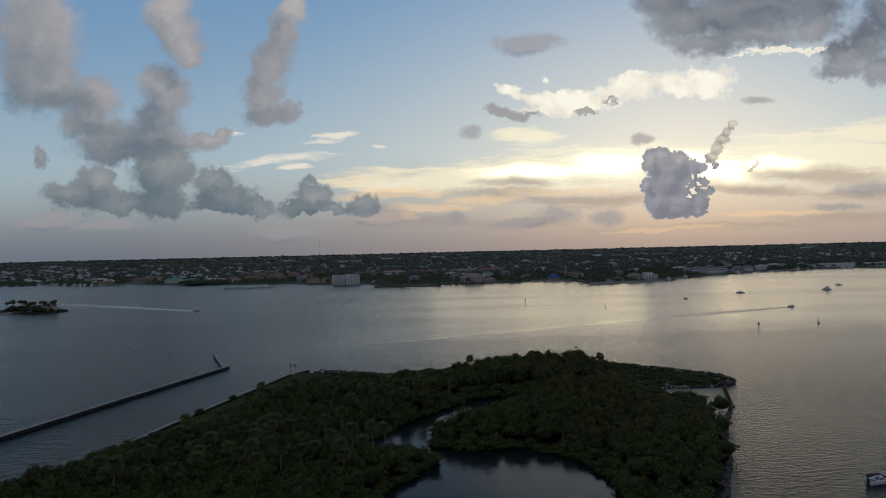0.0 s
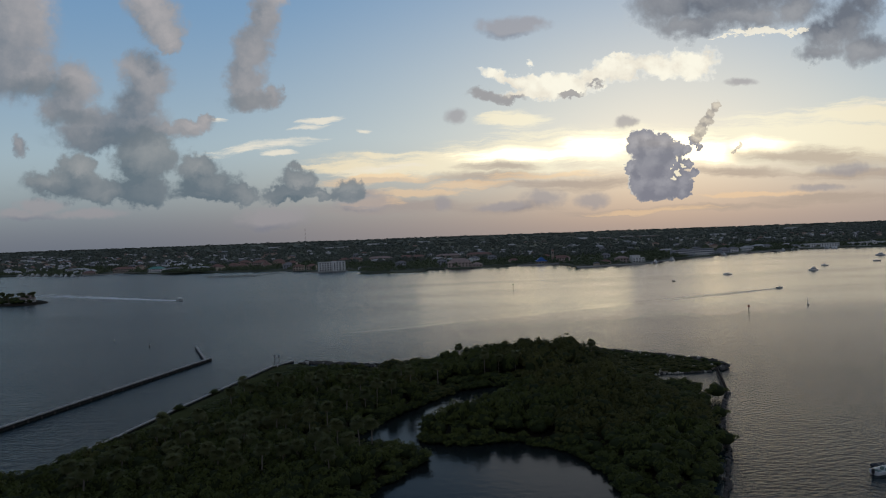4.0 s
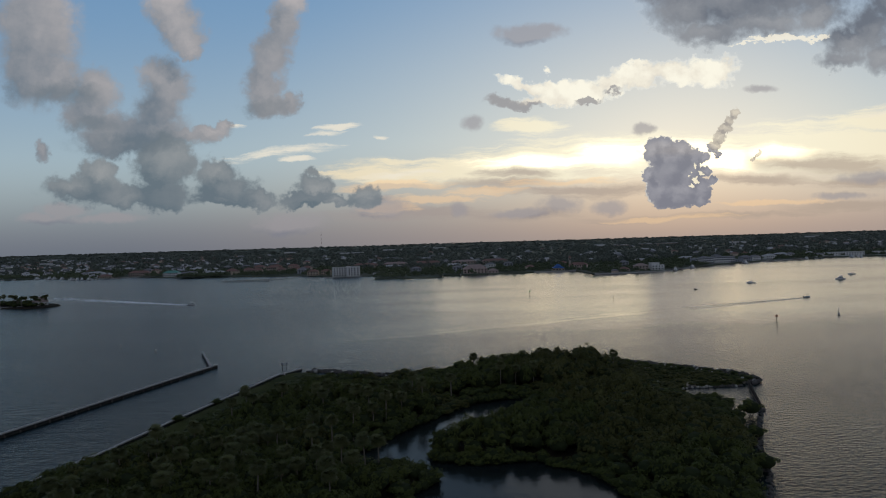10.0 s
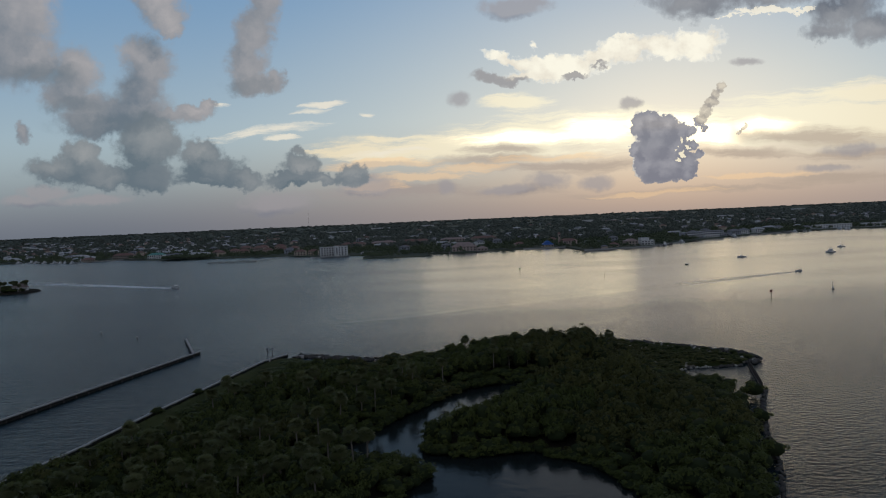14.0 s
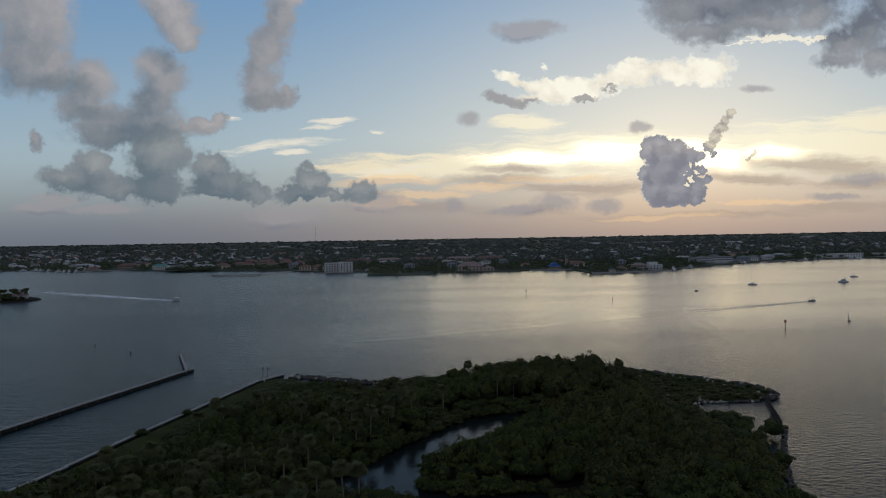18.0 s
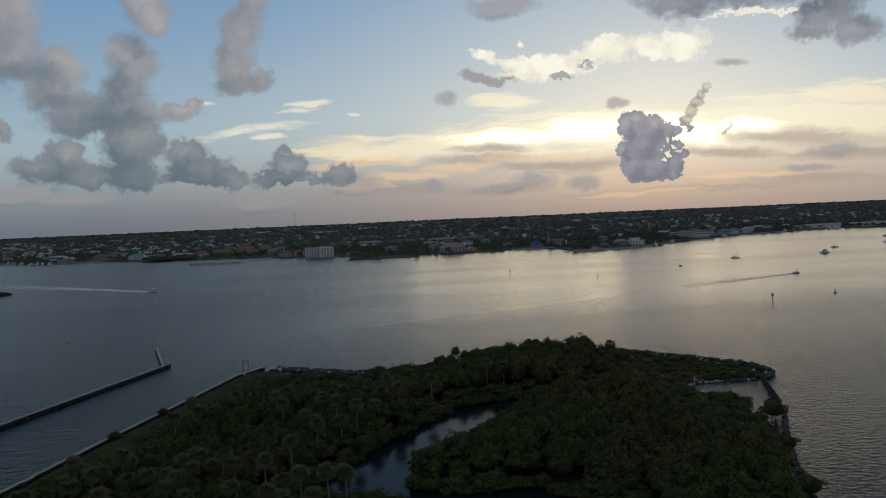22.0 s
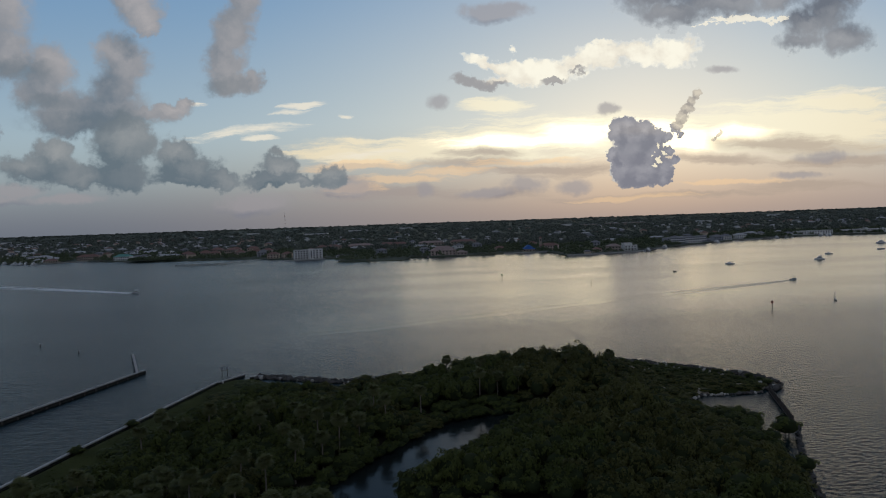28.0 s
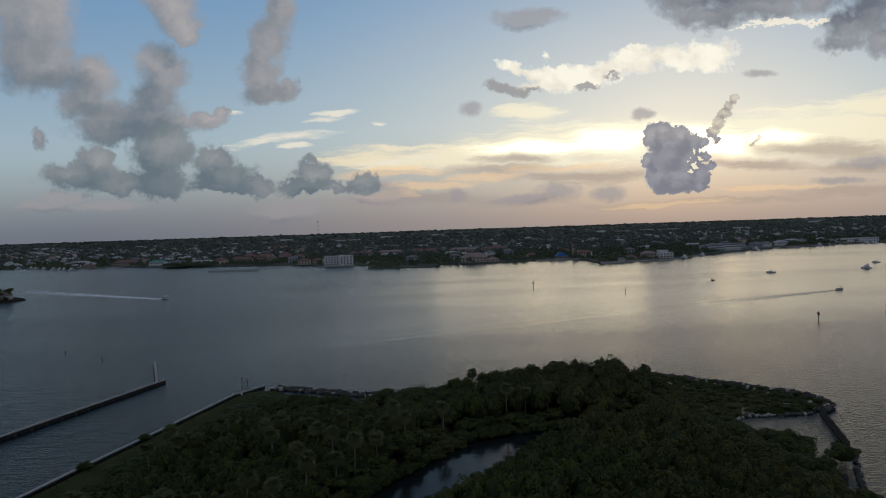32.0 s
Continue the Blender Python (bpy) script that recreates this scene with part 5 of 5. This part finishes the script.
def marker(x, y, h, board, lab, two=True):
    m = thing("channel_marker", lab, "channel marker", pose(x, y, 0))
    part("pile", rod(B(), (0, 0, -2), (0, 0, h), 0.22, 0.19, 10), M_PILE, m)
    if board:
        for s in ((0.21, -0.21) if two else (-0.21,)):
            part("board", box(B(), 0, s * 1.15, h - 1.35, 1.1, 0.05, 1.1, 0, 0.02), board, m)
        part("lantern", rod(B(), (0, 0, h), (0, 0, h + 0.45), 0.13, 0.09, 8), M_STEEL, m)
    else:
        part("cap", rod(B(), (0, 0, h), (0, 0, h + 0.18), 0.23, 0.02, 10), M_WHITE, m)
    return m


marker(179.2, 389.5, 3.8, M_RED, "tall timber channel marker with a red board")
marker(72.8, 613, 3.6, M_GREEN, "timber channel marker with a green board")
marker(129.0, 546, 2.4, None, "short timber mooring pile standing in the lagoon")
marker(-125, 690, 3.0, None, "timber mooring pile standing in the lagoon")
marker(-93, 632, 2.6, None, "timber mooring pile standing in the lagoon")
marker(-139.5, 344.5, 1.1, None, "short dark mooring pile near the jetty")
marker(-166.5, 366, 1.1, None, "short dark mooring pile near the jetty")
marker(-31, 905, 3.0, None, "timber pile close to the mainland shore")
marker(4, 900, 3.0, None, "timber pile close to the mainland shore")
sign = thing("warning_sign", "twin-board sign on piles off the island corner", "sign", pose(-65.2, 291, 0))
for s in (-0.9, 0.9):
    part("post", rod(B(), (s, 0, -1.5), (s, 0, 2.6), 0.11, seg=8), M_PILE, sign)
    part("board", box(B(), s, -0.14, 1.7, 0.9, 0.05, 0.65, 0, 0.02), M_GREYW, sign)
part("crossbar", box(B(), 0, 0, 1.25, 2.4, 0.10, 0.12), M_PILE, sign)

# small things on the grass corner
for x, y, lab in ((-61.3, 274.5, "small white utility post on the grass corner"),):
    u = thing("utility_post", lab, "post", pose(x, y, 0.65))
    part("post", box(B(), 0, 0, 0, 0.4, 0.4, 1.0, 0, 0.04), M_WHITE, u)
    part("lid", box(B(), 0, 0, 1.002, 0.5, 0.5, 0.08, 0, 0.02), M_GREYW, u)

# ---- boats ----
def hull_bm(L, W, H, deck=0.0):
    """Pointed hull along +x, with flared sides, transom and a sunken cockpit."""
    bm = B()
    st = [(-0.5, 0.86, 0.86), (-0.25, 0.98, 0.9), (0.0, 1.0, 0.94), (0.22, 0.86, 1.0), (0.38, 0.52, 1.08), (0.5, 0.03, 1.16)]
    rings = []
    for x, w, h in st:
        hw = W / 2 * w
        rings.append([bm.verts.new((x * L, y, z)) for y, z in ((-hw, H * h), (-hw * 0.8, 0.05), (0, -0.35), (hw * 0.8, 0.05), (hw, H * h))])
    for a, b in zip(rings, rings[1:]):
        for i in range(4):
            bm.faces.new((a[i], b[i], b[i + 1], a[i + 1]))
    bm.faces.new(rings[0])
    inner = []
    for (x, w, h), ring in zip(st, rings):
        hw = W / 2 * w * 0.82
        inner.append([bm.verts.new((x * L * 0.97, -hw, H * h * 1.02)), bm.verts.new((x * L * 0.97, hw, H * h * 1.02))])
    for k in range(len(st) - 1):
        a, b = rings[k], rings[k + 1]
        p, q = inner[k], inner[k + 1]
        bm.faces.new((a[0], p[0], q[0], b[0])), bm.faces.new((p[1], a[4], b[4], q[1]))
    floor = [[bm.verts.new((v.co.x, v.co.y * 0.9, max(0.12, v.co.z - (H * 0.55 if deck == 0 else 0.04)))) for v in p] for p in inner]
    for k in range(len(st) - 1):
        p, q, f, g = inner[k], inner[k + 1], floor[k], floor[k + 1]
        bm.faces.new((p[0], f[0], g[0], q[0])), bm.faces.new((f[0], f[1], g[1], g[0])), bm.faces.new((f[1], p[1], q[1], g[1]))
    bm.faces.new((rings[0][0], inner[0][0], inner[0][1], rings[0][4]))
    bm.faces.new((inner[0][0], floor[0][0], floor[0][1], inner[0][1]))
    bmesh.ops.recalc_face_normals(bm, faces=bm.faces[:])
    return bm


def motorboat(x, y, head, L=6.6, lab="", top="", mat=None):
    b = thing("motorboat", lab, "boat", pose(x, y, 0.05, 0, 0, head))
    W, H = L * 0.37, L * 0.13
    part("hull", hull_bm(L, W, H), mat or M_HULL, b)
    part("windscreen", box(B(), L * 0.10, 0, H * 0.95, 0.05, W * 0.62, 0.42), M_GLASS, b)
    part("console", box(B(), L * 0.04, W * 0.18, H * 0.45, 0.5, 0.55, 0.75, 0, 0.06), M_HULL, b)
    for s in (-0.2, 0.2):
        part("seat", box(B(), -L * 0.10, W * s, H * 0.45, 0.6, 0.55, 0.65, 0, 0.08), M_SEAT, b, "grey-green seat")
    part("stern_bench", box(B(), -L * 0.38, 0, H * 0.45, 0.6, W * 0.6, 0.45, 0, 0.08), M_SEAT, b)
    part("bow_cushion", box(B(), L * 0.26, 0, H * 0.5, L * 0.14, W * 0.45, 0.32, 0, 0.08), M_SEAT, b)
    eng = part("outboard_engine", box(B(), -L * 0.55, 0, 0.25, 0.55, 0.5, 1.05, 0, 0.12), M_BLACK, b, "black outboard engine")
    part("propeller_leg", box(B(), 0, 0, 0, 0.2, 0.16, 0.7), M_BLACK, eng).location = (-L * 0.55, 0, -0.45)
    if top:
        for sx in (-0.1, 0.12):
            for sy in (-0.3, 0.3):
                part("canopy_post", rod(B(), (L * sx, W * sy, H * 0.8), (L * sx, W * sy, H + 1.5), 0.03, seg=6), M_ALU, b)
        part("canopy", box(B(), L * 0.01, 0, H + 1.5, L * 0.32, W * 0.8, 0.10, 0, 0.03), M_CANVAS if top == "grey" else M_HULL, b)
    return b


def yacht(x, y, head, L=13.0, lab=""):
    b = thing("motor_yacht", lab, "boat", pose(x, y, 0.05, 0, 0, head))
    W, H = L * 0.30, L * 0.12
    part("hull", hull_bm(L, W, H, 1.0), M_HULL, b)
    part("cabin", box(B(), -L * 0.02, 0, H, L * 0.5, W * 0.72, 1.5, 0, 0.25), M_HULL, b)
    for s in (-1, 1):
        part("window_band", box(B(), 0, s * W * 0.365, H + 0.65, L * 0.40, 0.03, 0.5), M_GLASS, b)
    part("flybridge", box(B(), -L * 0.06, 0, H + 1.5, L * 0.3, W * 0.66, 0.7, 0, 0.15), M_HULL, b)
    part("hardtop", box(B(), -L * 0.08, 0, H + 3.3, L * 0.28, W * 0.7, 0.12, 0, 0.04), M_HULL, b)
    for sx in (-0.18, 0.02):
        for sy in (-0.28, 0.28):
            part("top_post", rod(B(), (L * sx, W * sy, H + 2.1), (L * sx, W * sy, H + 3.32), 0.05, seg=6), M_ALU, b)
    return b


def sailboat(x, y, head, L=9.0, lab="", sail=False, mat=None):
    b = thing("sailboat", lab, "sailboat", pose(x, y, 0.05, 0, 0, head))
    W, H = L * 0.30, L * 0.115
    part("hull", hull_bm(L, W, H, 1.0), mat or M_HULL, b)
    part("cabin", box(B(), L * 0.08, 0, H, L * 0.36, W * 0.55, 0.65, 0, 0.15), M_HULL, b)
    part("mast", rod(B(), (L * 0.10, 0, H), (L * 0.10, 0, L * 1.25), 0.09, 0.06, 8), M_ALU, b)
    part("boom", rod(B(), (L * 0.10, 0, H + 1.1), (-L * 0.32, 0, H + 1.2), 0.07, seg=8), M_ALU, b)
    part("furled_sail", rod(B(), (L * 0.06, 0, H + 1.24), (-L * 0.30, 0, H + 1.34), 0.16, 0.10, 8), M_CANVAS, b)
    for sx, sy in ((0.48, 0), (-0.48, 0), (0.08, 0.48), (0.08, -0.48)):
        part("stay", rod(B(), (L * 0.10, 0, L * 1.22), (L * sx, W * sy, H), 0.012, seg=5), M_STEEL, b)
    if sail:
        bm = B()
        vs = [bm.verts.new(p) for p in ((L * 0.09, 0.0, H + 1.3), (-L * 0.30, 0.3, H + 1.4), (-L * 0.10, 0.25, L * 0.6), (L * 0.09, 0.0, L * 1.15))]
        bm.faces.new(vs)
        bmesh.ops.solidify(bm, geom=bm.faces[:], thickness=0.02)
        part("mainsail", bm, M_CANVAS, b, "grey mainsail")
    return b


def wake(x, y, head, length, width, lab, mat=None):
    """Two spreading foam arms and a churned middle behind a boat at x, y."""
    w = thing("boat_wake", lab, "wake", pose(x, y, 0.03, 0, 0, head), kind="stuff")
    r = random.Random(int(x))
    for nm, s0, wd in (("foam_arm", 1, 0.10), ("foam_arm", -1, 0.10), ("foam_trail", 0, 0.34)):
        bm = B()
        rows, n = [], 46
        for i in range(n + 1):
            k = i / n
            c = s0 * width * (0.06 + 0.94 * k ** 0.8) * 0.5
            hw = width * wd * (0.45 + 0.7 * k) * (1 - 0.75 * k) * r.uniform(0.6, 1.3) + 0.1
            rows.append((bm.verts.new((-length * k, c - hw, 0)), bm.verts.new((-length * k, c, 0.14 * (1 - k))), bm.verts.new((-length * k, c + hw, 0))))
        for a, b in zip(rows, rows[1:]):
            bm.faces.new((a[0], b[0], b[1], a[1])), bm.faces.new((a[1], b[1], b[2], a[2]))
        part(nm, bm, mat or M_FOAM, w)
    return w


motorboat(88.9, 139.9, 19, 7.0, "white open motorboat with grey-green seats and black outboard")
bb = thing("swim_platform_dinghy", "small dark dinghy floating beside the white motorboat", "dinghy", pose(89.6, 143.6, 0.05, 0, 0, 10))
part("hull", hull_bm(3.0, 1.3, 0.45), M_DARKHULL, bb)
part("thwart", box(B(), 0, 0, 0.3, 0.3, 1.0, 0.06), M_DARKHULL, bb)
motorboat(-219, 604, -34, 8.4, "white speedboat running fast with a long foam wake", "white")
wake(-223.2, 606.8, -34, 230, 20, "long pale foam wake trailing a speedboat")
motorboat(262, 515, 25.6, 6.4, "small motorboat heading across the sunlit lagoon", "grey")
wake(258, 513, 25.6, 110, 14, "smooth spreading wake behind a small motorboat", M_WAKE)
# the old wake, a smooth slick across the rippled lagoon
slick = thing("wake_slick", "long smooth slick left by a passing motorboat", "wake", kind="stuff")
rk = random.Random(31)
for off, wide in ((0.0, 4.0), (9.0, 2.2)):
    bm, rows = B(), []
    for x, y, a in along([(-75, 352), (-17, 376), (48, 409), (127, 449), (163, 467), (205, 486)], 4.0):
        h, k = radians(a), min(1.0, (x + 75) / 60) * min(1.0, (205 - x) / 40)
        c, hw = off + 2.5 * noise.noise((x * 0.03, off, 0)), 0.1 + wide * k * rk.uniform(0.55, 1.2)
        rows.append([bm.verts.new((x - math.sin(h) * (c + q * hw), y + math.cos(h) * (c + q * hw), 0.03)) for q in (-1, 1)])
    for a, b in zip(rows, rows[1:]):
        bm.faces.new((a[0], b[0], b[1], a[1]))
    part("slick", bm, M_SLICK, slick)
sailboat(290, 668, 160, 8.0, "moored sailboat with bare mast and pale hull", mat=M_HULL)
yacht(382, 681, 172, 9.0, "moored white motor yacht with a hardtop")
sailboat(433, 748, 165, 7.5, "moored sailboat with bare mast and furled sail")
sailboat(224, 409, 75, 3.6, "small sailboat under way with a grey sail", True, M_DARKHULL)
motorboat(217, 612, 5, 3.0, "small low skiff lying on the sunlit lagoon", mat=M_DARKHULL)
motorboat(520, 792, 175, 8.0, "moored white cabin motorboat", "white")
yacht(600, 905, 170, 12, "moored white motor yacht close to the shore")

# ---- things along the far shore ----
pier = thing("fishing_pier", "weathered timber pier on many dark piles", "pier", pose(-277, 962, 0))
part("walkway", box(B(), 44, 52, 1.6, 3.0, 112, 0.25, -22), M_DECK, pier)
part("head_deck", box(B(), 0, 0, 1.6, 64, 3.0, 0.25), M_DECK, pier)
pl = part("pile", rod(B(), (0, 0, -2), (0, 0, 2.5), 0.34, seg=7), M_PILE, pier)
pl.location = (-32, -1.6, 0)
for i in range(17):
    for s in (-1.6, 1.6):
        if i or s > 0:
            o = new("pile", pl.data)
            o.parent = pier
            o.location = (-32 + i * 4.0, s, 0)

mast = thing("radio_mast", "thin red and white lattice radio mast on the horizon", "radio mast", pose(-650, 3600, 5))
for i in range(10):
    bm = B()
    z0, z1 = i * 10.5, (i + 1) * 10.5
    for k in range(3):
        a, b = k * 2.094, (k + 1) * 2.094
        p, q = Vector((1.6 * math.cos(a), 1.6 * math.sin(a), 0)), Vector((1.6 * math.cos(b), 1.6 * math.sin(b), 0))
        rod(bm, p + Vector((0, 0, z0)), p + Vector((0, 0, z1)), 0.15, seg=5)
        rod(bm, p + Vector((0, 0, z0)), q + Vector((0, 0, z1)), 0.08, seg=4)
    part("section", bm, (M_RED, M_WHITE)[i % 2], mast)


def dock(x, y, rot, n, lab):
    d = thing("boat_dock", lab, "dock", pose(x, y, 0, 0, 0, rot))
    part("deck", box(B(), 0, -n * 1.5, 1.0, 2.0, n * 3.0, 0.2), M_DECK, d)
    for i in range(n + 1):
        for s in (-1.05, 1.05):
            part("pile", rod(B(), (s, -i * 3.0, -2), (s, -i * 3.0, 1.9), 0.16, seg=6), M_PILE, d)
    return d


for x, n in ((-575, 6), (-505, 7), (-440, 5), (20, 8), (58, 6), (300, 6), (318, 5), (372, 6), (456, 6), (520, 6), (570, 7), (640, 7)):
    dock(x, shore_y(x) + 1, 0, n, "short timber boat dock at the far shore")
# berthed boats
br = random.Random(9)
proto = motorboat(-742, 1250, 80, 9.0, "white berthed motorboat in the distant marina", "white")
tagged(proto, group="berthed boats")
proto2 = yacht(-720, 1256, 95, 13.0, "white berthed yacht in the distant marina")
tagged(proto2, group="berthed boats")
for i in range(34):
    x = br.uniform(-860, -560) if i < 20 else (br.uniform(440, 700) if i < 30 else br.uniform(290, 360))
    y = shore_y(x) - br.uniform(4, 16)
    copy_thing((proto, proto2)[i % 2], pose(x, y, 0.05, 0, 0, br.uniform(70, 110)))
# floodlit edge of low white sea walls
for a, b in (((-600, 1167), (-538, 1214)), ((124, 980), (184, 984)), ((219, 892), (282, 910)), ((282, 910), (345, 979)), ((503, 1109), (603, 1159)), ((-164, 1007), (-122, 1013))):
    L = math.hypot(b[0] - a[0], b[1] - a[1])
    wl_ = thing("shore_wall", "pale concrete wall edging a waterfront plot", "seawall", pose((a[0] + b[0]) / 2, (a[1] + b[1]) / 2 - 1.2, -0.8, 0, 0, math.degrees(math.atan2(b[1] - a[1], b[0] - a[0]))), kind="structure")
    part("wall", box(B(), 0, 0, 0, L, 0.6, 2.2), M_CONC, wl_)

# palm islet with a pyramid-roofed hut
isl = B()
bmesh.ops.create_cone(isl, cap_ends=True, segments=28, radius1=1.0, radius2=0.9, depth=1.0)
for v in isl.verts:
    v.co.x *= 1 + 0.15 * noise.noise(v.co * 2)
islet = part("ground_islet", isl, M_SOIL, None)
islet.matrix_basis = pose(-389, 643, 0.35, 0, 0, -30) @ Matrix.Diagonal((46, 24, 1.9, 1))
tagged(islet, "low dark islet under palms and shrubs", "ground", kind="structure")
quay = thing("quay_wall", "pale concrete quay round the palm islet", "quay", kind="structure")
for i in range(5):
    x0, y0, x1, y1 = -408 + i * 7.4, 612 + i * 4.6, -408 + (i + 1) * 7.4, 612 + (i + 1) * 4.6
    part("panel", box(B(), (x0 + x1) / 2, (y0 + y1) / 2, -0.8, 8.65, 1.0, 2.4, math.degrees(math.atan2(4.6, 7.4))), M_CONC, quay)
building("beach_hut", "white hut with pyramid roof on the palm islet", "house", -370, 639, -25, 9, 9, 1, M_WHITE, "hip", M_TAUPE, 4.2, z=1.2)
pr = random.Random(3)
for i in range(30):
    a, k = pr.uniform(0, 6.28), pr.uniform(0.1, 0.85)
    ex, ey = 44 * k * math.cos(a), 21 * k * math.sin(a)
    c, s = math.cos(radians(-30)), math.sin(radians(-30))
    tagged(copy_thing(palm_protos[i % 4], pose(-387 + ex * c - ey * s, 642 + ex * s + ey * c, 1.2, 0, 0, pr.uniform(0, 360))), "palm with a drooping dark head on the islet", "palm tree", "palms of the islet")
for i in range(44):
    a, k = pr.uniform(0, 6.28), pr.uniform(0.1, 0.8)
    ex, ey = 44 * k * math.cos(a), 21 * k * math.sin(a)
    c, s = math.cos(radians(-30)), math.sin(radians(-30))
    sh = thing("shrub", "dark rounded shrub on the palm islet", "shrub", pose(-387 + ex * c - ey * s, 642 + ex * s + ey * c, 0.9, 0, 0, pr.uniform(0, 360)), group="shrubs of the islet")
    o = new("foliage", bush_me)
    o.parent = sh
    rr = pr.uniform(2.5, 5.0)
    o.scale = (rr, rr, rr * 0.7)
